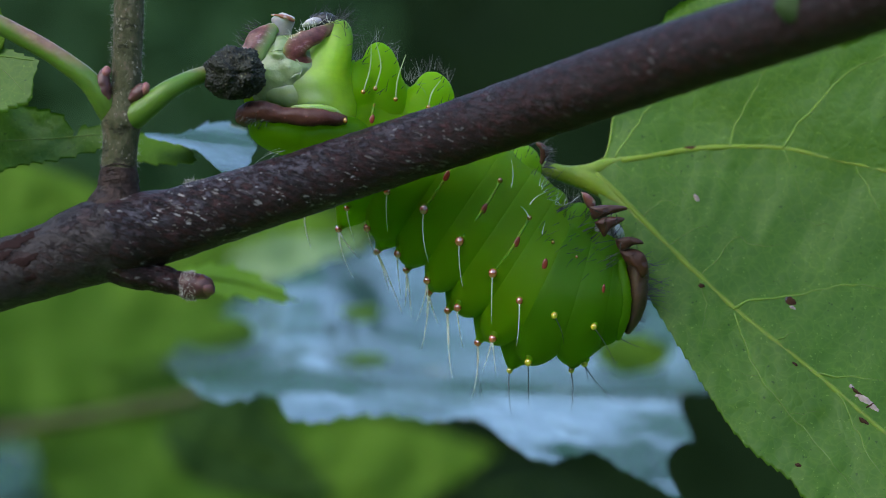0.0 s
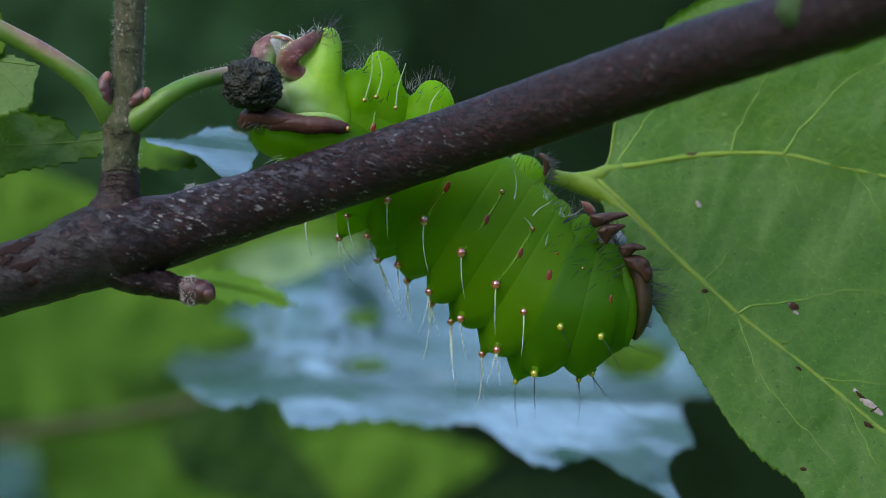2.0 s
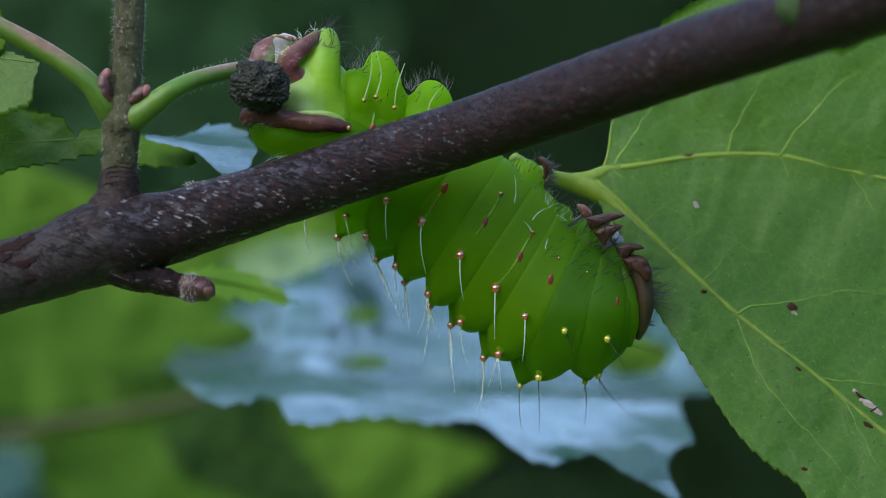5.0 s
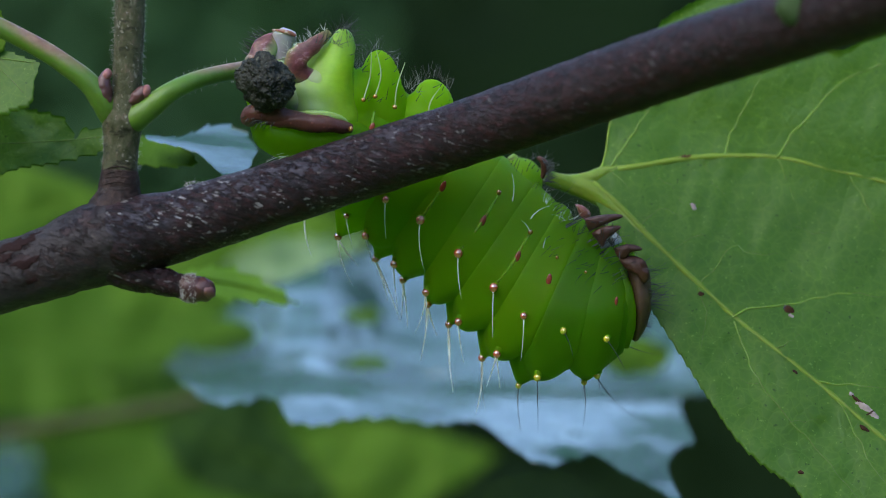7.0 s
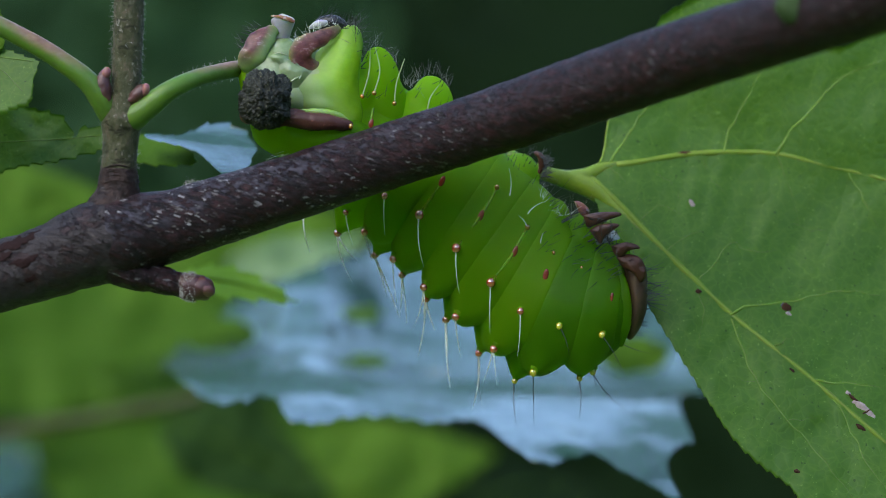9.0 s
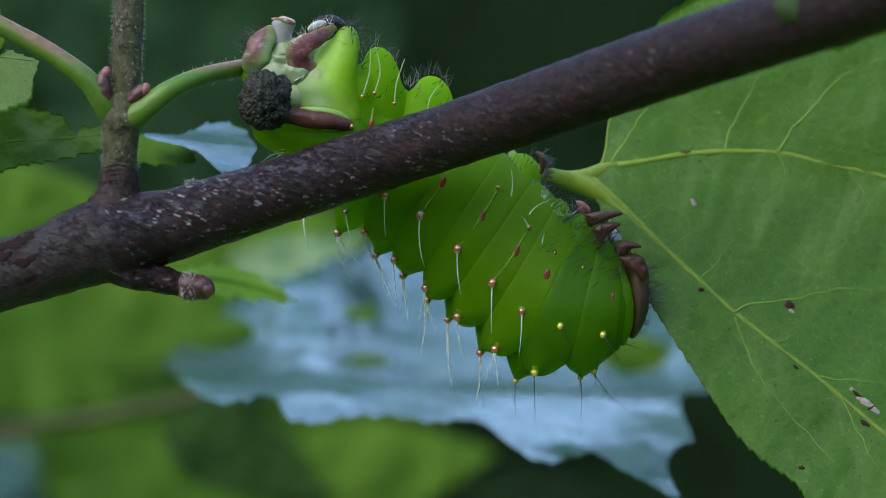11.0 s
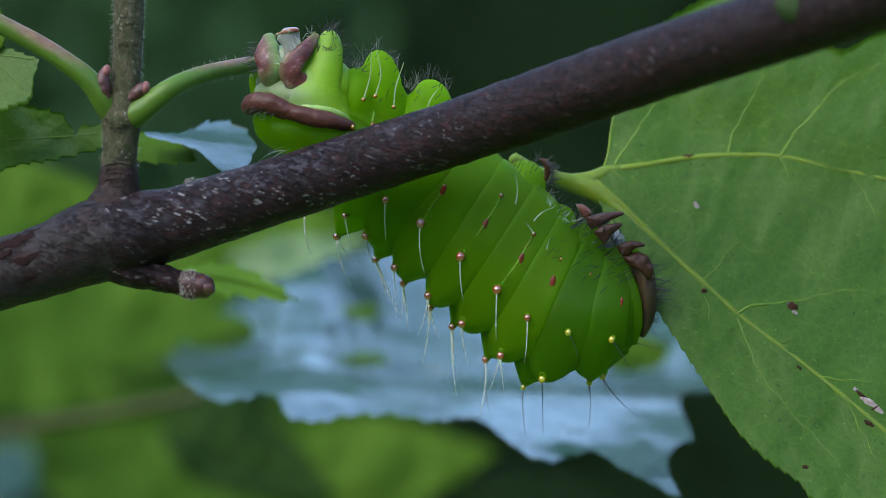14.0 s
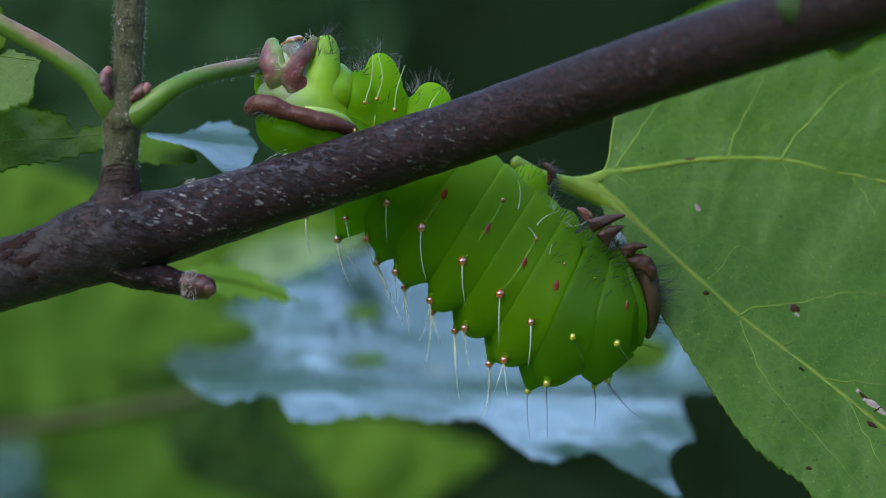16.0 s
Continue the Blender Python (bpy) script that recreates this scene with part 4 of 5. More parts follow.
    ob = thing("stem", at(0, 760, 0.09), "thin brownish green stem blurred behind the leaves", "stem")
    bm = tube(bmesh.new(), [at(x, y, 0.25) for x, y in ((-120, 780), (0, 764), (120, 745), (250, 722), (360, 700))], [11 * U * 1.6] * 5, 40, 14, 0.0002, 300)
    part("stem_wood", bm, STEM, ob)


build_leaves()


# ---- the caterpillar, hanging back down, its rear end over the branch ----
CAT_AT = at(770, 330, 0.0150)
caterpillar = thing("caterpillar", CAT_AT, "plump bright green caterpillar with red and yellow tubercles clinging upside down", "caterpillar")
# centre, direction of the back, radius, half length and depth of each body ring, from the tail to the neck
RINGS = {
    "tail": (562, 178, -0.45, 0.89, 78, 60, 0.0115),
    "ninth": (612, 205, -0.50, 0.87, 112, 50, 0.0125),
    "eighth": (676, 258, -0.56, 0.83, 126, 50, 0.0140),
    "seventh": (737, 305, -0.56, 0.83, 138, 48, 0.0150),
    "sixth": (795, 345, -0.56, 0.83, 147, 46, 0.0155),
    "fifth": (845, 390, -0.56, 0.83, 148, 46, 0.0155),
    "fourth": (893, 432, -0.56, 0.83, 149, 45, 0.0155),
    "third": (938, 478, -0.50, 0.87, 148, 45, 0.0150),
    "second": (985, 515, -0.36, 0.93, 142, 48, 0.0140),
    "first": (1046, 533, -0.22, 0.975, 117, 46, 0.0125),
    "neck": (1092, 528, -0.10, 0.995, 80, 30, 0.0120),
}
SEGMENT = {}


def ring_frame(key):
    x, y, nx, ny, r, h, deep = RINGS[key]
    k = U * (FAR + deep) / FAR
    return at(x, y, deep), Vector((ny, 0, nx)), Vector((nx, 0, -ny)), r * k, h * k, deep


ORDER = list(RINGS)
TRUNK = np.array([[*ring_frame(k)[0], *ring_frame(k)[2], ring_frame(k)[3]] for k in ORDER])


def trunk(u):
    """Centre, direction along, direction of the back and radius of the body at u, the number of a ring or between two."""
    u = max(0.0, min(len(ORDER) - 1.001, u)) if -0.4 < u < len(ORDER) - 0.6 else u
    i = int(max(0, min(len(ORDER) - 2, math.floor(u))))
    a, b = TRUNK[max(0, i - 1)], TRUNK[i]
    c, d = TRUNK[i + 1], TRUNK[min(len(ORDER) - 1, i + 2)]
    t = u - i
    row = 0.5 * (2 * b + (c - a) * t + (2 * a - 5 * b + 4 * c - d) * t * t + (3 * b - a - 3 * c + d) * t ** 3)
    up = Vector(row[3:6]).normalized()
    return Vector(row[:3]), Vector((-up.z, 0, up.x)), up, row[6]


def ring_point(key, s, phi):
    """A place on a body ring at s (-1 to 1 along it), phi from the back towards the viewer."""
    u = ORDER.index(key) + s * 0.66
    o, axis, up, r = trunk(min(len(ORDER) - 1.0, max(0.0, u)))
    over = u - min(len(ORDER) - 1.0, max(0.0, u))
    o = o + axis * over * (18 if over > 0 else 50) * U
    c = math.cos(phi)
    out = 1 - (0.18 * max(0, c) ** 3) * min(1, abs(s) / 0.775) ** 2.2 - 0.035 * max(0, abs(s) - 0.62) ** 1.5 / 0.234
    if c < 0:
        out *= 1 - 0.09 * min(1, -c * 1.6)
    for p, amp in ((0.42, 0.055), (-0.42, 0.055), (1.24, 0.012), (-1.24, 0.012)):
        out += amp * math.exp(-((phi - p) / 0.2) ** 2 - (s / 0.39) ** 2)
    way = up * c + Vector((0, -0.74, 0)) * math.sin(phi)
    p = o + way * r * out
    w = p * 200
    return p + way * 0.00012 * noise.noise(w), way


def on_ring(key, x, y):
    """The place and outward direction on the near side of a body ring, where plan units name it."""
    best = None
    for span, steps in ((1.0, 16), (0.10, 8), (0.02, 6)):
        s0, p0 = (0.0, 1.4) if best is None else best[1:3]
        wide = 1.35 if best is None else 1.5 * span
        for i in range(-steps, steps + 1):
            for k in range(-steps, steps + 1):
                s, phi = s0 + span * i / steps, p0 + wide * k / steps
                p, way = ring_point(key, s, phi)
                m = FAR / (FAR + p.y) / U
                miss = (p.x * m + 784 - x) ** 2 + ((HIGH - p.z) * m + 441 - y) ** 2
                if best is None or miss < best[0]:
                    best = (miss, s, phi, p, way)
    return best[3], best[4].normalized()


# lobes that flow into a ring: x, y, depth, half width, half height, half depth, lean
LOBES = {
    "ninth": [(676, 132, 0.0092, 35, 60, 26, -10), (664, 176, 0.0104, 62, 78, 40, -20), (630, 158, 0.0094, 42, 54, 44, 0)],
    "eighth": [(768, 174, 0.0098, 38, 50, 24, -12), (758, 206, 0.0108, 56, 64, 40, -16)],
    "fourth": [(918, 302, 0.0180, 42, 50, 66, 15)],
    "third": [(974, 366, 0.0168, 34, 36, 60, 20)],
    "second": [(1020, 402, 0.0140, 40, 46, 52, 15), (1040, 396, 0.0130, 16, 22, 26, 0)],
    "first": [(1066, 444, 0.0128, 38, 42, 46, 15), (1092, 448, 0.0118, 14, 20, 24, 0)],
}
# beads on the far side of the back stand on cones of the ring
CONES = {"eighth": (602, 402), "seventh": (670, 441), "sixth": (722, 474), "fifth": (762, 514), "fourth": (795, 546), "third": (848, 603), "second": (903, 653), "first": (1012, 652)}


def build_segment(key):
    o, axis, up, r, h, deep = ring_frame(key)
    bm = bmesh.new()
    rows, n, m = [], 20, 64
    for i in range(-n, n + 1):
        rows.append([bm.verts.new(ring_point(key, i / n, (k - m / 2) * 2 * math.pi / m)[0]) for k in range(m)])
    for a, b in zip(rows, rows[1:]):
        for k in range(m):
            bm.faces.new((a[k], b[k], b[(k + 1) % m], a[(k + 1) % m]))
    bmesh.ops.recalc_face_normals(bm, faces=bm.faces)
    for x, y, d, rx, ry, rd, lean in LOBES.get(key, ()):
        lens_shape(bm, x, y, d, rx, ry, rd, lean)
    if key in CONES:
        p = at(*CONES[key], deep + 0.0008)
        tube(bm, [p - up * 70 * U, p - up * 26 * U, p - up * 2 * U], [62 * U, 28 * U, 9 * U], 10, 18)
    # second ring takes the darker skin to tone down its sunlit side
    SEGMENT[key] = part("body_segment", bm, SKIN_MID if key in ("tail", "ninth", "eighth") else SKIN_DEEP_SHADED if key in ("second", "first", "neck") else SKIN, caterpillar, origin=o)
    wall = SEGMENT[key].modifiers.new("wall", "SOLIDIFY")
    wall.thickness, wall.offset = 0.0009, -1
    melt(SEGMENT[key], 0.00030, 9)


for key in RINGS:
    build_segment(key)


rnd = random.Random(17)


def tubercle(key, x, y, size, mat, setae=(), place=None, pale=True):
    """A shining bead on a small cone, with bristles; setae: (length, turn from straight down, sag) each."""
    p, n = place or on_ring(key, x, y)
    seg = SEGMENT[key]
    bm = bmesh.new()
    tube(bm, [p - n * 6 * U, p + n * size * 0.3 * U], [size * 1.25 * U, size * 0.8 * U], 4, 14)
    part("tubercle_base", bm, SKIN, seg)
    q = p + n * size * 0.55 * U
    bm = blob(bmesh.new(), q, Vector((1, 0, 0)) * size * 0.92 * U, Vector((0, 1, 0)) * size * 0.92 * U, Vector((0, 0, 1)) * size * U, 16, 10)
    part("tubercle", bm, mat, seg, "glossy yellow tubercle" if mat is BEAD_YELLOW else "small amber tubercle" if mat is BEAD_AMBER else "glossy reddish orange tubercle")
    for length, lean, sag, shade in setae:
        a = radians(lean)
        way = Vector((math.sin(a), -0.45 if place else -0.12, -math.cos(a)))
        bm = hair(bmesh.new(), q + n * size * 0.3 * U, way, length * (1.22 if shade else 1.08) * U, (1.4 if not shade else 2.5 if place else 1.9) * U, 0.0, sag * 1.3 + rnd.uniform(-0.16, 0.16))
        part("bristle", bm, HAIR_PALE if shade else HAIR_DARK, seg)


def spiracle(key, x, y, lean=24, w=6, h=13):
    p, n = on_ring(key, x, y)
    c, s = math.cos(radians(lean)), math.sin(radians(lean))
    bm = blob(bmesh.new(), p + n * 0.5 * U, Vector((c, 0, -s)) * w * U, n * 1.6 * U, Vector((s, 0, c)) * h * U, 16, 10)
    part("spiracle", bm, SPIRACLE, SEGMENT[key], "dark red oval spiracle")


def side_line(key, pts):
    ps = [on_ring(key, x, y) for x, y in pts]
    bm = tube(bmesh.new(), [p + n * 0.2 * U for p, n in ps], [2.6 * U] * len(ps), 12, 8, flat=0.25)
    part("side_line", bm, LINE, SEGMENT[key], "thin pale yellow line")


def build_beads():
    for key, x, y, size, mat, setae in (
            ("eighth", 616, 366, 6, BEAD_RED, [(50, 6, 0.1, 1)]), ("seventh", 686, 338, 7, BEAD_RED, [(58, -4, 0.0, 1)]), ("seventh", 652, 400, 8, BEAD_RED, [(36, 12, 0, 1), (44, 16, 0.05, 1)]),
            ("sixth", 751, 370, 9, BEAD_RED, [(76, -8, 0.12, 1)]), ("sixth", 706, 446, 8, BEAD_RED, [(66, 2, 0, 1)]),
            ("fifth", 814, 426, 9, BEAD_RED, [(66, -3, 0.06, 1)]), ("fifth", 758, 493, 8, BEAD_RED, [(60, 0, -0.1, 1), (48, 8, 0, 1)]),
            ("fourth", 873, 482, 9, BEAD_RED, [(74, -3, 0.06, 1)]), ("fourth", 812, 541, 8, BEAD_RED, [(60, 4, 0, 1)]),
            ("third", 920, 531, 7, BEAD_RED, [(66, 1, 0, 1)]), ("third", 874, 596, 8, BEAD_RED, [(52, 6, 0, 1), (50, -14, 0, 1)]),
            ("second", 981, 558, 6.5, BEAD_YELLOW, [(52, 34, -0.3, 0)]), ("second", 936, 638, 7.5, BEAD_YELLOW, [(92, 2, -0.12, 0)]),
            ("first", 1051, 577, 6.5, BEAD_YELLOW, [(82, 38, -0.1, 0)]), ("first", 1035, 640, 7, BEAD_YELLOW, [(98, 28, 0.1, 0), (30, 20, 0, 0)]),
            ("neck", 1096, 594, 5, BEAD_YELLOW, [(52, 58, 0.05, 0)]),
            ("fifth", 884, 321, 5, BEAD_AMBER, []), ("fourth", 936, 387, 5, BEAD_AMBER, []), ("third", 978, 430, 3.5, BEAD_AMBER, []), ("second", 1020, 456, 3, BEAD_AMBER, [])):
        tubercle(key, x, y, size, mat, setae)
    # the row on the far side of the back, seen against the light
    for key, x, y, setae in (("eighth", 602, 402, [(80, 3, 0.1, 1), (58, 28, 0.2, 1)]), ("seventh", 670, 441, [(70, 22, -0.1, 1), (110, 26, -0.05, 1)]), ("sixth", 722, 474, [(78, 10, -0.15, 1), (60, 4, 0, 1)]),
                             ("fifth", 762, 514, [(90, 0, -0.1, 1), (52, 10, 0, 1)]), ("fourth", 795, 546, [(108, -1, 0.03, 1), (70, 6, 0, 1)]), ("third", 848, 603, [(86, 6, -0.05, 1), (100, -4, 0, 0)]),
                             ("second", 903, 653, [(85, -6, 0.12, 0)]), ("first", 1012, 652, [(80, 8, -0.25, 0), (20, 0, 0, 0)])):
        o, axis, up, r, h, deep = ring_frame(key)
        p = at(x, y, deep + 0.0008)
        nub = 8 if key not in ("second", "first") else 6
        tubercle(key, x, y, nub, BEAD_RED if nub == 8 else BEAD_YELLOW, setae, (p, up))
    tubercle("ninth", 541, 362, 6, BEAD_RED, [(66, -4, 0.1, 1)], (at(541, 362, 0.0133), ring_frame("ninth")[2]))
    for key, x, y, lean in (("sixth", 790, 313, 24), ("fifth", 856, 371, 24), ("fourth", 914, 430, 22), ("third", 964, 469, 12), ("first", 1068, 512, 8), ("ninth", 657, 214, 22)):
        spiracle(key, x, y, lean, 5 if key != "first" else 3.0, 12 if key != "first" else 9)
    side_line("sixth", [(784, 322), (770, 343), (757, 362)])
    side_line("fifth", [(883, 324), (866, 355), (848, 382), (818, 421)])
    side_line("fourth", [(935, 390), (920, 415), (905, 442), (877, 477)])
    side_line("ninth", [(666, 160), (662, 185), (658, 205)])
    # pale bristles on the belly side
    bm = bmesh.new()
    for (x, y), (dx, dy), length in (((884, 319), (14, -46), 50), ((936, 385), (-6, -26), 24), ((938, 362), (16, -30), 36), ((978, 426), (2, -22), 22)):
        p, n = on_ring("fourth", x, y)
        hair(bm, p + Vector((0, -0.0004, 0)), (dx, -6, -dy), length * U, 1.5 * U, 0, rnd.uniform(-0.5, 0.5))
    part("bristle", bm, HAIR_PALE, SEGMENT["fourth"])


build_beads()


def bristles(bm, rnd, path, deep, count, way, length, thick=1.1, spread=0.5, back=0.6, bend=0.22):
    """Short bristles rooted along a path of plan units, pointing about way (plan)."""
    ps = spline(path, 40)
    for _ in range(count):
        p = ps[rnd.randrange(41)]
        d = Vector((way[0] + rnd.gauss(0, spread), rnd.uniform(-back, back * 0.4), -way[1] + rnd.gauss(0, spread)))
        hair(bm, at(p[0] + rnd.uniform(-2, 2), p[1] + rnd.uniform(-2, 2), deep + rnd.uniform(-0.0022, 0.0022)), d, rnd.uniform(0.45, 1.15) * length * U, thick * U, 0, rnd.uniform(-bend, bend))
    return bm


def build_prolegs():
    rnd = random.Random(11)
    for key, x, y, rx, ry, lean, deep, crown in (
            ("ninth", 676, 150, 42, 78, -12, 0.0092, [(640, 105), (652, 82), (672, 72), (690, 82), (704, 108)]),
            ("eighth", 770, 196, 42, 72, -14, 0.0102, [(735, 142), (752, 127), (770, 123), (788, 134), (797, 160)]),
            ("fourth", 922, 300, 36, 48, 24, 0.0148, [(935, 258), (952, 258), (960, 272), (960, 300), (956, 325)]),
            ("second", 1016, 396, 26, 38, 18, 0.0138, [(985, 370), (1000, 360), (1018, 356), (1034, 364)])):
        cx, cy = x, y
        mid = np.array(crown[len(crown) // 2], float) - (cx, cy)
        mid = mid / np.linalg.norm(mid)
        bm = bristles(bmesh.new(), rnd, crown, deep, 30, mid, 26, 0.7, 0.45, 0.6, 0.5)
        part("bristles", bm, HAIR_DARK, SEGMENT[key], "short black bristles", kind="stuff")
        bm = bristles(bmesh.new(), rnd, crown, deep + 0.001, 16, mid, 34, 0.5, 0.5, 0.6, 0.5)
        part("bristles", bm, HAIR_GREY, SEGMENT[key], "fine grey bristles", kind="stuff")
        # dark bristles scattered on the flank
        bm = bmesh.new()
        for _ in range(14):
            px, py = cx + rnd.uniform(-0.8, 0.8) * rx, cy + rnd.uniform(-0.9, 0.3) * ry
            hair(bm, at(px, py, deep - 40 * U), (rnd.uniform(0.1, 1.0), -0.35, rnd.uniform(0.3, 1.2)), rnd.uniform(10, 26) * U, 0.9 * U)
        part("bristles", bm, HAIR_DARK, SEGMENT[key], kind="stuff")
    # long pale setae on the rear prolegs, rising from yellow beads
    for key, x, y, top, deep in (("ninth", 643, 163, [(655, 120), (657, 78)], 0.0047), ("ninth", 664, 157, [(674, 118), (666, 76)], 0.0045), ("eighth", 700, 176, [(704, 140), (718, 97)], 0.0050), ("eighth", 758, 190, [(764, 165), (780, 142)], 0.0058)):
        part("tubercle", lens_shape(bmesh.new(), x, y, deep, 4.2, 4.2, 4), BEAD_AMBER, SEGMENT[key], "small amber tubercle")
        bm = tube(bmesh.new(), [at(x, y, deep), *[at(a, b, deep) for a, b in top]], [1.25 * U, 1.2 * U, 0.5 * U], 14, 6)
        part("bristle", bm, HAIR_STRAW, SEGMENT[key])
    bm = bristles(bmesh.new(), rnd, [(608, 104), (622, 104), (640, 108)], 0.0085, 24, (0, -1), 24, 0.5, 0.6, 0.6, 0.5)
    bristles(bm, rnd, [(715, 140), (730, 145), (740, 150)], 0.0095, 16, (0.5, -1), 30, 0.5, 0.5, 0.6, 0.5)
    part("bristles", bm, HAIR_GREY, SEGMENT["ninth"], "fine pale bristles", kind="stuff")
    bm = bristles(bmesh.new(), rnd, [(606, 90), (620, 108), (642, 112)], 0.0082, 22, (0.6, -0.8), 26, 0.9, 0.5)
    part("bristles", bm, HAIR_DARK, SEGMENT["ninth"], kind="stuff")
    # stiff dark bristles rooted on the flank near the legs
    for key, x0, x1, y0, y1, count in (("third", 958, 990, 340, 430, 10), ("second", 990, 1040, 378, 470, 16), ("first", 1040, 1092, 420, 500, 16)):
        bm = bmesh.new()
        for _ in range(count):
            p, n = on_ring(key, rnd.uniform(x0, x1), rnd.uniform(y0, y1))
            flip = rnd.choice((-1, -1, 1))
            hair(bm, p + n * 2 * U, Vector((flip * rnd.uniform(0.6, 1.0), -0.45, flip * rnd.uniform(0.1, 0.9))), rnd.uniform(14, 30) * U, 0.85 * U, 0.1, rnd.uniform(-0.35, 0.35))
        part("bristles", bm, HAIR_DARK, SEGMENT[key], "stiff dark bristles", kind="stuff")
    # tangle of pale and dark bristles on the belly before the legs
    bm = bristles(bmesh.new(), rnd, [(955, 330), (968, 345), (985, 360), (1010, 362)], 0.0110, 16, (0.3, -1), 28, 0.6, 0.5, 0.6, 0.5)
    part("bristles", bm, HAIR_PALE, SEGMENT["third"], kind="stuff")
    bm = bristles(bmesh.new(), rnd, [(960, 330), (985, 375), (1020, 400), (1060, 440), (1075, 480)], 0.0095, 34, (0.85, -0.5), 62, 1.1, 0.16)
    part("bristles", bm, HAIR_DARK, SEGMENT["second"], kind="stuff")
    bm = tube(bmesh.new(), [at(x, y, 0.0108) for x, y in ((950, 254), (960, 262), (963, 276), (958, 290))], [4 * U, 7 * U, 7 * U, 3 * U], 20, 12, 0.00012, 1200)
    part("hook_row", bm, HORN, SEGMENT["fourth"], "dark purplish row of hooks")
    bm = bristles(bmesh.new(), rnd, [(958, 258), (966, 275), (962, 300)], 0.0100, 60, (1, -0.2), 22, 1.0, 0.5)
    part("bristles", bm, HAIR_DARK, SEGMENT["fourth"], kind="stuff")


build_prolegs()


def build_head():
    seg = SEGMENT["neck"]
    rows = ((1117, 452, 15), (1126, 470, 21), (1127, 500, 21), (1126, 535, 19), (1118, 568, 13), (1110, 590, 5))
    bm = tube(bmesh.new(), [at(x, y, 0.0110) for x, y, r in rows], [r * U for x, y, r in rows], 60, 36, 0.00010, 380, 1.9)
    part("head", bm, HEAD, seg, "smooth brown head capsule")
    bm = tube(bmesh.new(), [at(x, y, d) for x, y, d in ((1098, 462, 0.0092), (1105, 500, 0.0084), (1106, 540, 0.0084), (1101, 575, 0.0090), (1092, 600, 0.0106))], [5 * U, 10 * U, 11 * U, 10 * U, 6 * U], 40, 18, 0.0001, 500, 0.7)
    part("collar", bm, SKIN_DEEP_SHADED, seg, "green fold of skin behind the head")
    bm = blade(bmesh.new(), [(1096, 444), (1118, 440), (1140, 450), (1147, 476), (1137, 492), (1124, 474), (1106, 462)], 0.0080, 0.0008, 0.0004)
    part("jaw", bm, HORN, seg, "dark brown jaw")
    bm = lens_shape(bmesh.new(), 1078, 410, 0.0124, 30, 22, 26, 30)
    part("throat", bm, PAD, seg, "whitish soft skin between the legs")
    for outline, deep, mat in (([(1042, 366), (1072, 363), (1104, 365), (1110, 371), (1086, 378), (1062, 386), (1048, 388)], 0.0088, LEG),
                               ([(1052, 394), (1068, 385), (1094, 384), (1106, 388), (1092, 398), (1078, 408), (1070, 420), (1062, 410)], 0.0084, LEG),
                               ([(1088, 424), (1112, 419), (1132, 424), (1139, 432), (1120, 434), (1106, 446), (1094, 440)], 0.0080, HORN),
                               ([(1028, 340), (1042, 344), (1054, 358), (1048, 372), (1036, 362)], 0.0100, PLATE)):
        part("leg", blade(bmesh.new(), outline, deep, 0.0007, 0.0003), mat, seg, "flat hooked brown leg")
    rnd = random.Random(21)
    bm = bristles(bmesh.new(), rnd, [(1130, 455), (1142, 490), (1144, 530)], 0.0098, 34, (1, -0.05), 44, 1.0, 0.35)
    bristles(bm, rnd, [(1146, 500), (1140, 550), (1122, 585)], 0.0110, 30, (0.9, 0.4), 15, 0.9, 0.3)
    bristles(bm, rnd, [(1070, 400), (1095, 430), (1110, 440)], 0.0085, 24, (0.3, -0.9), 32, 1.0, 0.6)
    bristles(bm, rnd, [(1040, 375), (1080, 378), (1100, 396)], 0.0082, 24, (-0.5, 0.7), 24, 1.0, 0.6)
    part("bristles", bm, HAIR_DARK, seg, "stiff dark bristles", kind="stuff")


build_head()

# ---- rear end: plates, prolegs and the soft membrane between them ----
REAR = {}


def rear(key, name, bm, mat, x, y, deep, label, parent=None):
    REAR[key] = part(name, bm, mat, parent or caterpillar, label, origin=at(x, y, deep))
    return REAR[key]


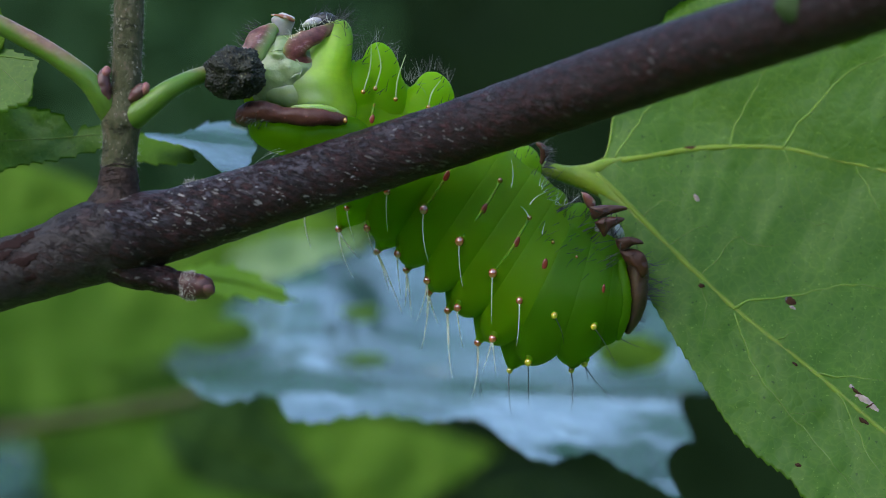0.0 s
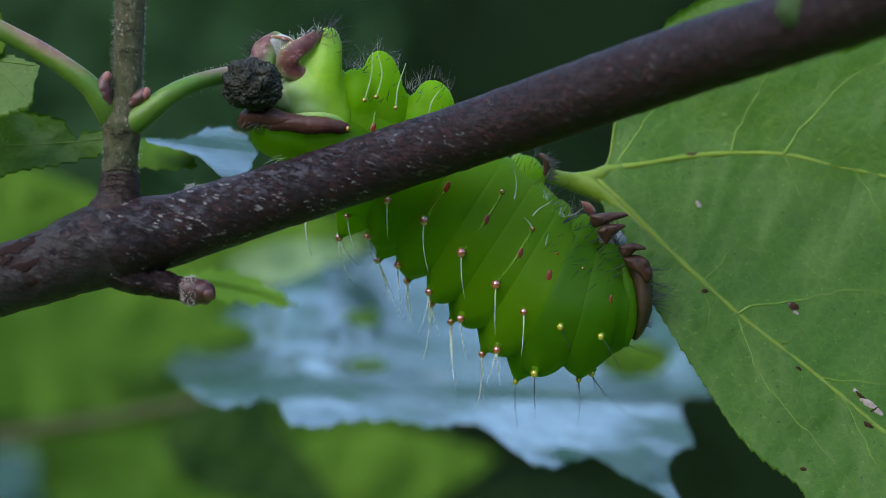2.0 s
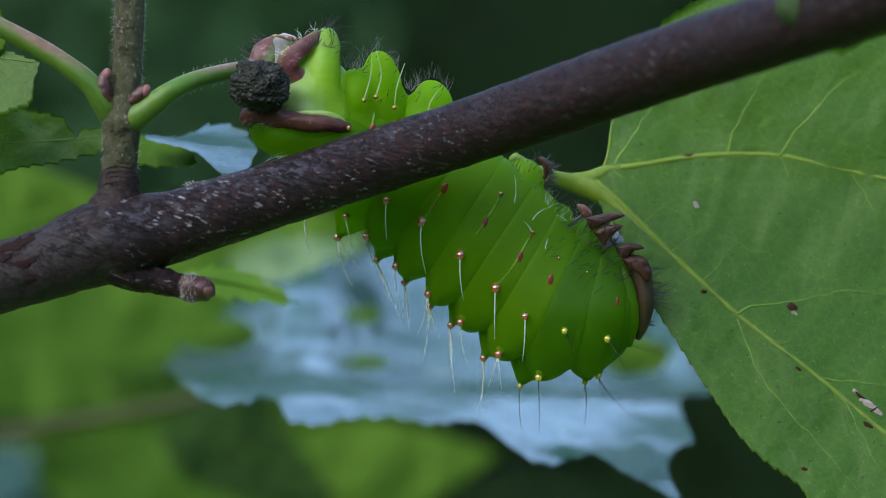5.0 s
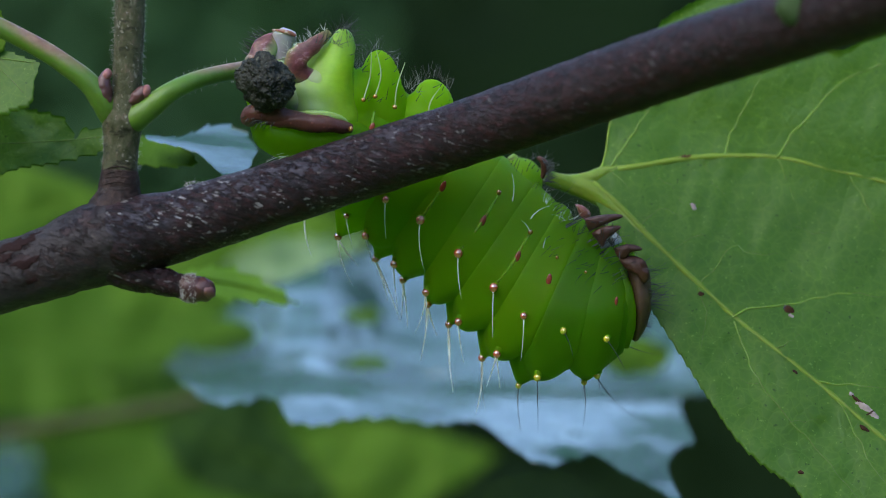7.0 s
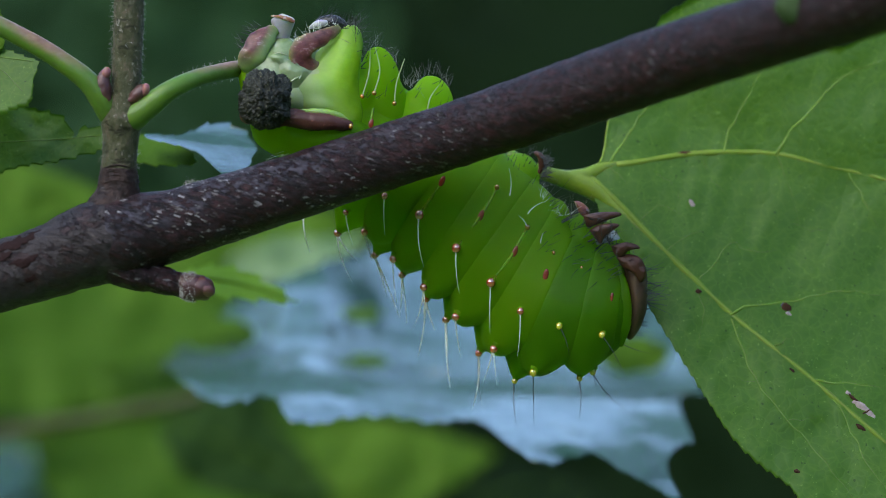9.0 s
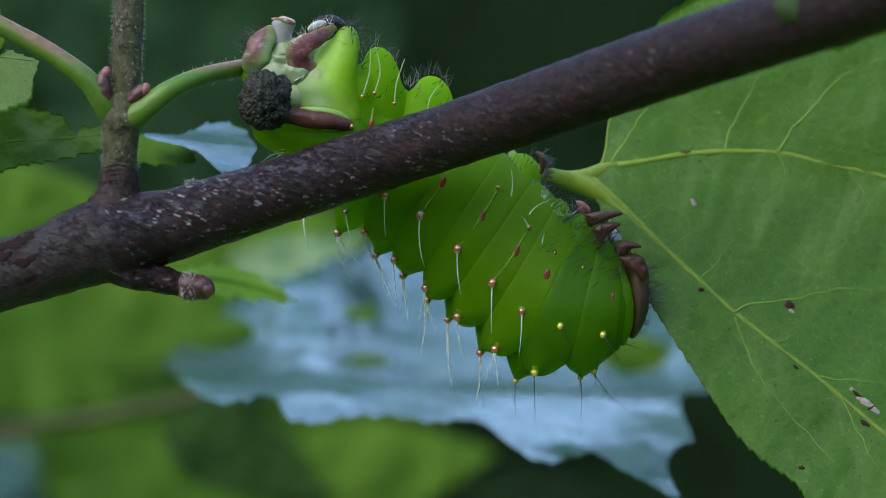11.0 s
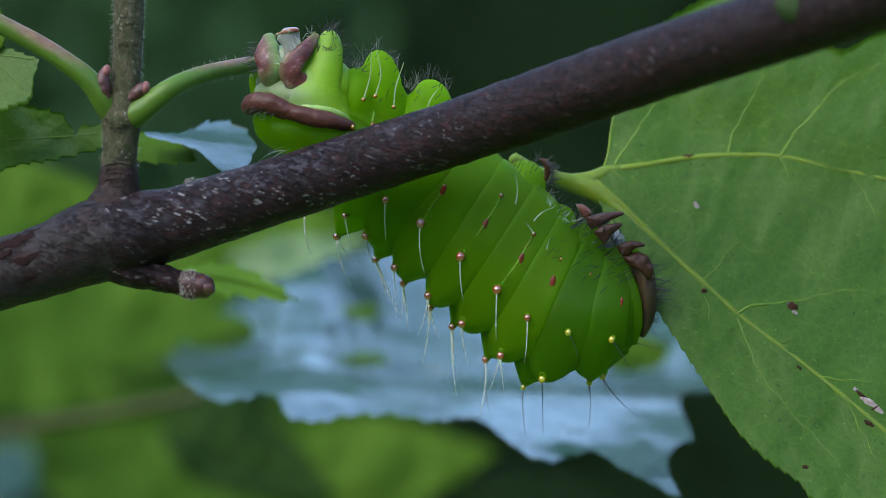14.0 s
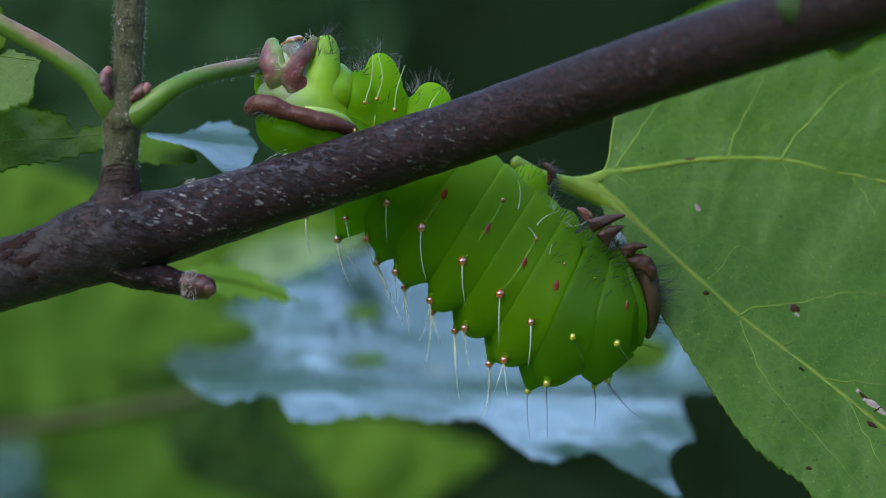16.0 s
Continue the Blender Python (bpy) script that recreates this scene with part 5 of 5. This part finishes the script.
def build_rear():
    rnd = random.Random(31)
    bm = lens_shape(bmesh.new(), 508, 140, 0.0082, 86, 74, 46, 0, 0.0004, 260, 48, 30)
    lens_shape(bm, 560, 160, 0.0080, 60, 50, 40)
    lens_shape(bm, 498, 80, 0.0086, 46, 20, 30)
    for x, y, w, h, lean in ((518, 122, 26, 19, 40), (500, 100, 24, 9, 20)):
        d = 0.0082 - 46 * U * math.sqrt(1 - ((x - 508) / 88) ** 2 - ((y - 140) / 76) ** 2)
        lens_shape(bm, x, y, d + 0.0003, w, h, 14, lean, 0.0004, 500)
    melt(rear("membrane", "membrane", bm, MEMBRANE, 512, 138, 0.0068, "pale wet translucent skin round the vent"), 0.00026, 6)
    for pts in ([(492, 108), (506, 100), (524, 106), (534, 122), (528, 138)], [(504, 116), (516, 112), (526, 120)], [(512, 140), (522, 134), (532, 128)], [(478, 92), (494, 88), (510, 92)]):
        ps = [at(x, y, 0.0082 - 46 * U * math.sqrt(max(0.05, 1 - ((x - 508) / 88) ** 2 - ((y - 140) / 76) ** 2)) - (0.0004 if y < 145 else 0.0001)) for x, y in pts]
        part("fold", tube(bmesh.new(), ps, [0.6 * U] + [1.6 * U] * (len(ps) - 2) + [0.5 * U], 24, 8, 0.00006, 1500, 0.6), FOLD, REAR["membrane"], "glassy pale crease")
    bm = tube(bmesh.new(), [at(x, y, d) for x, y, d in ((448, 180, 0.0078), (442, 150, 0.0078), (438, 122, 0.0080), (440, 94, 0.0084), (450, 76, 0.0088))], [16 * U, 17 * U, 16 * U, 12 * U, 5 * U], 30, 18, 0.00008, 500)
    part("far_leg", bm, SKIN_PALE, REAR["membrane"], "green edge of the far hind proleg")
    bm = lens_shape(bmesh.new(), 508, 234, 0.0075, 70, 42, 72, 8, 0.0002, 260, 40, 20)
    lens_shape(bm, 570, 240, 0.0080, 90, 48, 74, 0, 0.0002, 260, 40, 20)
    lens_shape(bm, 462, 216, 0.0062, 26, 26, 50, 0)
    # the darker skin tones the shield's brightness down
    melt(rear("shield", "tail_shield", bm, SKIN_DEEP_SHADED, 600, 215, 0.0075, "green shield over the vent"), 0.00028, 8)
    bm = lens_shape(bmesh.new(), 520, 168, 0.0092, 88, 44, 62, 6, 0.0002, 260, 36, 20)
    lens_shape(bm, 560, 150, 0.0092, 60, 60, 62, 0)
    lens_shape(bm, 478, 164, 0.0112, 44, 34, 34, 0)
    melt(rear("lip", "tail_lip", bm, LIP_SKIN, 560, 175, 0.0092, "pale green fold above the shield"), 0.00028, 8)
    bm = tube(bmesh.new(), [at(x, y, d) for x, y, d in ((462, 203, 0.0026), (495, 204, 0.0022), (535, 207, 0.0019), (575, 209, 0.0022), (610, 213, 0.0040))], [12 * U, 15 * U, 15.5 * U, 14.5 * U, 9 * U], 40, 20, 0.00014, 700)
    rear("rim", "shield_rim", bm, RIM, 610, 212, 0.0030, "purplish brown rim of the shield")
    bm = lens_shape(bmesh.new(), 611, 214, 0.0030, 4, 5, 4)
    part("bead", bm, BEAD_AMBER, REAR["rim"], "small amber bead")
    bm = tube(bmesh.new(), [at(x, y, d) for x, y, d in ((516, 190, 0.0036), (540, 191, 0.0032), (566, 193, 0.0034), (590, 197, 0.0040), (606, 206, 0.0048))], [2 * U, 6 * U, 8 * U, 7 * U, 3 * U], 30, 14, 0.00008, 900, 0.8)
    part("rim_fold", bm, FOLD_PALE, REAR["rim"], "pale wet fold along the rim")
    bm = tube(bmesh.new(), [at(x, y, d) for x, y, d in ((430, 212, 0.0042), (438, 200, 0.0030), (462, 196, 0.0022), (498, 203, 0.0021), (530, 207, 0.0023))], [15 * U, 18 * U, 18 * U, 15 * U, 12 * U], 36, 20, 0.00018, 700)
    rear("lobe", "shield_lobe", bm, RIM, 500, 204, 0.0021, "purplish brown lobe of the shield rim")
    bm = bristles(bmesh.new(), rnd, [(425, 205), (440, 212), (480, 214)], 0.0012, 34, (-0.5, 0.6), 18, 0.9, 0.5)
    part("bristles", bm, HAIR_DARK, REAR["lobe"], kind="stuff")
    # near hind proleg: green lobe with a brown outer plate
    bm = tube(bmesh.new(), [at(602, 60, 0.0068), at(596, 94, 0.0064), at(588, 142, 0.0062), at(586, 205, 0.0066)], [26 * U, 29 * U, 31 * U, 36 * U], 40, 32, 0.00004, 400, 0.75)
    lens_shape(bm, 601, 64, 0.0066, 25, 34, 18, 6)
    lens_shape(bm, 598, 168, 0.0080, 36, 72, 40, 0)
    lens_shape(bm, 570, 132, 0.0074, 50, 66, 30, 22)
    lens_shape(bm, 574, 92, 0.0070, 30, 36, 18, 24)
    lens_shape(bm, 558, 158, 0.0070, 62, 48, 36, 10)
    lens_shape(bm, 560, 182, 0.0070, 50, 24, 40, 8)
    lens_shape(bm, 590, 196, 0.0078, 48, 60, 44, 0)
    melt(rear("leg", "hind_proleg", bm, LEG_SKIN, 580, 165, 0.0065, "bright green hind proleg fading into pale skin"), 0.00028, 36)
    bm = bristles(bmesh.new(), rnd, [(585, 42), (600, 36), (612, 52), (616, 84)], 0.0068, 60, (0.5, -0.8), 36, 0.9, 0.45, 0.6, 0.5)
    part("bristles", bm, HAIR_DARK, REAR["leg"], "long dark bristles", kind="stuff")
    bm = tube(bmesh.new(), [at(x, y, d) for x, y, d in ((568, 128, 0.0066), (545, 118, 0.0058), (522, 102, 0.0052), (528, 80, 0.0050), (558, 62, 0.0052), (592, 46, 0.0060))], [9 * U, 17 * U, 20 * U, 21 * U, 17 * U, 9 * U], 60, 28, 0.00034, 700, 0.30)
    melt(rear("plate", "proleg_plate", bm, PLATE_NEAR, 530, 90, 0.0036, "wrinkled purplish brown plate on the hind proleg"), 0.00024, 5)
    bm = bristles(bmesh.new(), rnd, [(512, 70), (545, 52), (590, 38)], 0.0040, 24, (-0.4, -0.8), 20, 0.5, 0.5, 0.8, 0.6)
    part("bristles", bm, HAIR_PALE, REAR["plate"], kind="stuff")
    # far hind proleg
    bm = tube(bmesh.new(), [at(x, y, d) for x, y, d in ((454, 122, 0.0080), (448, 104, 0.0062), (456, 80, 0.0062), (472, 60, 0.0068), (488, 48, 0.0076))], [20 * U, 26 * U, 25 * U, 20 * U, 11 * U], 44, 28, 0.0003, 700, 0.5)
    melt(rear("far_plate", "proleg_plate", bm, PLATE_FAR, 452, 82, 0.0075, "purplish brown plate of the far hind proleg"), 0.00024, 5)
    bm = bristles(bmesh.new(), rnd, [(426, 85), (438, 62), (460, 42)], 0.0068, 26, (-0.9, -0.6), 22, 0.8, 0.35)
    part("bristles", bm, HAIR_DARK, REAR["far_plate"], kind="stuff")
    bm = bristles(bmesh.new(), rnd, [(426, 85), (438, 62), (460, 42)], 0.0068, 12, (-0.9, -0.6), 24, 0.5, 0.35)
    part("bristles", bm, HAIR_GREY, REAR["far_plate"], kind="stuff")
    bm = tube(bmesh.new(), [at(x, y, d) for x, y, d in ((488, 96, 0.0090), (494, 72, 0.0086), (499, 50, 0.0082), (500, 36, 0.0080), (500, 31, 0.0080))], [22 * U, 18 * U, 18 * U, 23 * U, 21 * U], 40, 28, 0.0002, 500, 0.7)
    melt(rear("far_pad", "gripping_pad", bm, PAD, 500, 40, 0.0085, "whitish wet gripping pad with a red rim"), 0.00022, 8)
    bm = tube(bmesh.new(), [at(480, 27, 0.0074), at(492, 27, 0.0069), at(508, 31, 0.0068), at(521, 37, 0.0072)], [1.2 * U, 2.6 * U, 3.6 * U, 2.6 * U], 30, 14, 0.0001, 900, 0.6)
    part("pad_edge", bm, PLATE, REAR["far_pad"], "thin reddish rim")
    bm = tube(bmesh.new(), [at(x, y, d) for x, y, d in ((553, 40, 0.0074), (570, 36, 0.0074), (586, 38, 0.0075), (599, 46, 0.0076))], [12 * U, 14 * U, 13 * U, 7 * U], 30, 24, 0.00014, 700, 0.9)
    rear("pad", "gripping_pad", bm, DARK_PAD, 558, 32, 0.0075, "dark glassy gripping pad")
    bm = tube(bmesh.new(), [at(x, y, d) for x, y, d in ((536, 46, 0.0070), (548, 40, 0.0066), (562, 37, 0.0066), (574, 38, 0.0070))], [3 * U, 6 * U, 6 * U, 3 * U], 30, 24, 0.00014, 700, 0.8)
    part("pad_edge", bm, PAD, REAR["pad"], "pale inner edge")
    bm = bristles(bmesh.new(), rnd, [(545, 30), (575, 28), (595, 38)], 0.0052, 22, (0.8, -0.5), 26, 0.9, 0.4)
    part("bristles", bm, HAIR_DARK, REAR["pad"], kind="stuff")
    bm = bmesh.new()
    for x, y, a, b in ((505, 266, -60, -16), (496, 268, -40, -2), (512, 262, -30, 4)):
        hair(bm, at(x, y, 0.0045), (a, -10, b), 48 * U, 0.6 * U, 0.2, 0.25)
    part("bristles", bm, HAIR_PALE, REAR["shield"], kind="stuff")


build_rear()


# ---- the dropping ----
PELLET_AT = at(418, 131, 0.0005)


def build_pellet():
    """Blackish dropping, a short ridged barrel of packed crumbs."""
    bm = bmesh.new()
    rows, n, m = [], 110, 170
    for j in range(1, n):
        th = math.pi * j / n
        row = []
        for i in range(m):
            ph = 2 * math.pi * i / m
            c, s = math.cos(th), math.sin(th)
            body = (abs(c) ** 2.5 + abs(s) ** 2.5) ** (-1 / 2.5)
            groove = 1 - 0.09 * math.exp(-(((ph + 0.5) % (math.pi / 3) - math.pi / 6) / 0.10) ** 2) * s 
            v = Vector((c * 56, s * math.cos(ph) * 49 * groove, s * math.sin(ph) * 49 * groove)) * U * body * 0.96
            crumb = noise.voronoi(v * 2300 + Vector((0.6, 0.6, 0.6)) * noise.noise(v * 2500))[0]
            lump = 0.00040 * (crumb[1] - crumb[0]) + 0.00022 * noise.noise(v * 3400) + 0.00055 * noise.noise(v * 700) - 0.00028
            row.append(bm.verts.new(PELLET_AT + v * (1 + 0.11 * noise.noise(v * 420)) + v.normalized() * lump))
        rows.append(row)
    for a, b in zip(rows, rows[1:]):
        for i in range(m):
            bm.faces.new((a[i], b[i], b[(i + 1) % m], a[(i + 1) % m]))
    bm.faces.new(rows[0][::-1])
    bm.faces.new(rows[-1])
    bmesh.ops.recalc_face_normals(bm, faces=bm.faces)
    ob = part("dropping", bm, FRASS, origin=PELLET_AT)
    return tagged(ob, "blackish ridged crumbly dropping leaving the caterpillar", "dropping")


pellet = build_pellet()


# ---- what moves ----
PULL = (0, 0.27, 0.54, 0.81, 1.08, 1.27, 1.38, 1.57, 1.81, 2.36, 1.93, 1.56, 1.46, 1.34, 1.3, 1.64, 1.9, 2.2, 2.45, 2.66, 2.97, 3.14, 3.33, 3.45, 3.62)
HEAVE = (0, -0.21, -0.47, -0.6, -0.45, -0.36, -0.19, -0.17, -0.14, 0.3, 0.85, 1.03, 1.07, 1.23, 1.33, 0.58, 0.34, 0.07, -0.12, -0.07, -0.27, -0.35, -0.52, -0.53, -0.61)
# share of each ring in the stretching of the body: right and down by PULL, right and down by HEAVE
SHARE = {"tail": (1.5, 1.0, 4.6, 0), "ninth": (-0.1, -1.26, 5.03, -0.47), "eighth": (-1.2, -0.4, 5.0, -0.9), "seventh": (-1.2, -2.12, 5.4, -1.38), "sixth": (-2.33, -3.72, 8.27, -2.79),
         "fifth": (0.12, -4.29, 9.33, -1.75), "fourth": (2.06, -4.46, 10.18, 0.85), "third": (4.3, -2.98, 10.7, 1.81), "second": (8.04, -1.3, 10.56, 1.88), "first": (10.6, 0.4, 8.2, 1.3), "neck": (5.45, -5.3, 3.84, 3.0)}


def shifted(ob, dx, dy, turn=0.0, deep=0.0, nod=0.0, swing=0.0):
    """The pose of a part moved right and down by plan units from where it was built, turned clockwise by degrees, nodding about x and swinging about z."""
    base = PLACE[ob] - (PLACE[ob.parent] if ob.parent else Vector((0, 0, 0)))
    k = U * (FAR + PLACE[ob].y) / FAR
    return Matrix.Translation(base + Vector((dx * k, deep, -dy * k))) @ Matrix.Rotation(radians(swing), 4, "Z") @ Matrix.Rotation(radians(nod), 4, "X") @ Matrix.Rotation(radians(turn), 4, "Y")


def motions():
    for key, (ax, bx, ay, by) in SHARE.items():
        ob = SEGMENT[key]
        tilt = -2.9 if key == "neck" else 0.0
        walk(ob, [(t, shifted(ob, ax * p + bx * q, ay * p + by * q, tilt * p)) for t, p, q in zip(TIMES, PULL, HEAVE)])
    # the clasped leaf is drawn down with the forebody
    right = (0.0, 0.62, 1.2, 1.67, 2.22, 1.4, 0.42, 0.9, 0.31, -1.98, -5.15, -6.0, -6.91, -6.81, -6.05, -2.83, -1.55, -1.36, -0.27, -0.51, 0.32, 1.18, 1.81, 2.1, 0.78)
    down = (0.0, 1.1, 0.73, 0.26, 2.47, 5.24, 6.88, 8.07, 7.29, 10.87, 10.07, 9.2, 7.86, 7.41, 5.26, 7.79, 7.8, 10.0, 11.42, 13.19, 14.72, 16.57, 16.84, 17.7, 18.4)
    nod = (0.0, -0.44, -0.81, -0.87, -1.06, -1.05, -1.19, -1.3, -1.22, -1.21, -0.32, 0.12, 0.18, 0.57, 1.02, -0.64, -0.95, -1.51, -1.87, -1.85, -2.59, -3.17, -2.99, -3.45, -3.48)
    turn = (0.0, -0.15, -0.38, -0.29, -0.16, -0.24, -0.3, -0.25, -0.12, -0.09, 0.09, 0.22, 0.14, 0.13, 0.34, -0.39, -0.54, -0.55, -0.49, -0.21, -0.1, 0.06, -0.09, 0.07, -0.1)
    swing = (0.0, 0.17, 0.53, 1.01, 1.15, 1.43, 1.32, 1.29, 2.47, 3.73, 3.84, 3.2, 3.42, 2.92, 3.81, 3.51, 3.08, 2.54, 2.61, 3.71, 3.22, 3.6, 3.88, 3.93, 3.92)
    walk(big_leaf, [(t, shifted(big_leaf, a, b, c, 0.0, d, e)) for t, a, b, c, d, e in zip(TIMES, right, down, turn, nod, swing)])
    # rear end: seconds, right, down, clockwise turn, metres inwards
    rows = {
        "membrane": ((0, 0, 0, 0, 0), (1.5, 4, 8, 0, 0.0008), (4, 8, 12, 0, 0.0016), (6.5, 8, 12, 0, 0.0014), (7.2, 4, 8, 0, 0.0008), (8, 0, 4, 0, 0), (9.2, 0, 4, 0, 0), (11.4, 6, 6, 0, 0.0006), (12, 8, 10, 0, 0.0020), (13.5, 14, 16, 0, 0.0032), (16, 22, 20, 0, 0.0045)),
        "lip": ((0, 0, 0, 0), (4, 4, 6, 0), (9, 4, 4, 0), (12, 8, 6, 0), (16, 14, 14, 4)),
        "shield": ((0, 0, 0, 0), (4, 2, 4, 0), (9, 6, 4, 0), (12, 8, 3, 2), (16, 12, 8, 3)),
        "rim": ((0, 0, 0, 0), (1.5, 3, 4, 0), (4, 4, 8, 1), (6.5, 8, 10, 3), (9, 10, 8, 2), (11.5, 12, 10, 6), (13.5, 13, 12, 8), (16, 15, 18, 11)),
        "lobe": ((0, 0, 0, 0), (1.5, 2, 0, 0), (4, 4, 2, 2), (6.5, 8, 0, 2), (9, 8, -2, 2), (11.3, 10, -4, 4), (12, 8, -8, 7), (13.5, 9, -7, 9), (16, 12, -2, 11)),
        "leg": ((0, 0, 0, 0), (1, -5, 3, -2), (1.5, -11, 5, -4), (4, -16, 9, -5), (6.5, -7, 15, -2), (7, 1, 12, 1), (7.5, 8, 8, 3), (9, 11, 6, 4), (11.5, 5, 11, 1), (12, -2, 12, -1), (13.5, -10, 20, -4), (16, -16, 29, -6)),
        "plate": ((0, 0, 0, 0), (1.5, -14, 6, -6), (4, -14, 18, -14), (6.5, -6, 22, -14), (7.2, 2, 14, -8), (8, 8, 2, 0), (9.2, 10, 2, 0), (11.5, 2, 8, -6), (12, 0, 16, -10), (13.5, -8, 34, -20), (16, -8, 44, -26)),
        "far_plate": ((0, 0, 0, 0), (1.5, 10, 6, -8), (4, 8, 18, -4), (6.5, 12, 16, -4), (7.2, 6, 6, 0), (8, 0, 0, 0), (9.2, 0, 2, 0), (11.4, 6, 10, -18), (12, 14, 16, -32), (13.5, 20, 28, -40), (16, 28, 38, -46)),
        "far_pad": ((0, 0, 0, 0, 0), (1, -3, 14, 0, -0.0006), (1.5, -4, 26, 0, -0.0012), (4, 2, 34, -4, -0.0020), (6.5, 4, 30, -4, -0.0020), (7.2, 0, 18, 0, -0.001), (8, -2, 0, 0, 0), (9.2, 0, 0, 0, 0), (11.4, 2, 10, -4, -0.001), (12, 4, 20, -12, -0.0018), (13.5, 10, 28, -24, -0.0024), (16, 18, 44, -32, -0.0024)),
        "pad": ((0, 0, 0, 0), (1, -12, 8, 0), (1.5, -16, 18, 0), (2.2, -16, 24, -4), (3, -12, 44, -10), (4, -10, 52, -14), (6.5, 0, 52, -14), (7.2, 6, 36, -8), (8, 8, 6, 0), (9.2, 12, 2, 0), (11.4, 6, 6, -4), (12, -6, 16, -14), (12.5, -8, 26, -18), (13.2, -6, 60, -24), (16, -6, 76, -28)),
    }
    for key, path in rows.items():
        walk(REAR[key], [(t, shifted(REAR[key], *row)) for t, *row in path])
    # the dropping is eased out, tipped over, held and let go
    held = ((0, 0, 0, 0, 0), (0.7, 8, 0, 0, 8), (1.5, 24, 7, 4, 22), (2.5, 32, 12, 6, 26), (4, 39, 18, 8, 34), (6.3, 49, 18, 12, 44), (7, 52, 12, 40, 52), (7.5, 50, 28, 76, 60), (8, 50, 42, 88, 62), (9.2, 52, 46, 90, 62), (11.2, 52, 48, 90, 62), (11.3, 50, 54, 92, 62))
    path = [(t, shifted(pellet, a, b, c) @ Matrix.Rotation(radians(-r), 4, "X")) for t, a, b, c, r in held]
    for t, fall, out in ((11.4, 0.075, -0.010), (11.5, 0.21, -0.013), (11.6, 0.46, -0.016), (11.7, 0.82, -0.02), (11.8, 1.318, -0.024)):
        path.append((t, Matrix.Translation((0, out, -fall)) @ path[11][1]))
    path.append((16, path[-1][1]))
    walk(pellet, path)


motions()
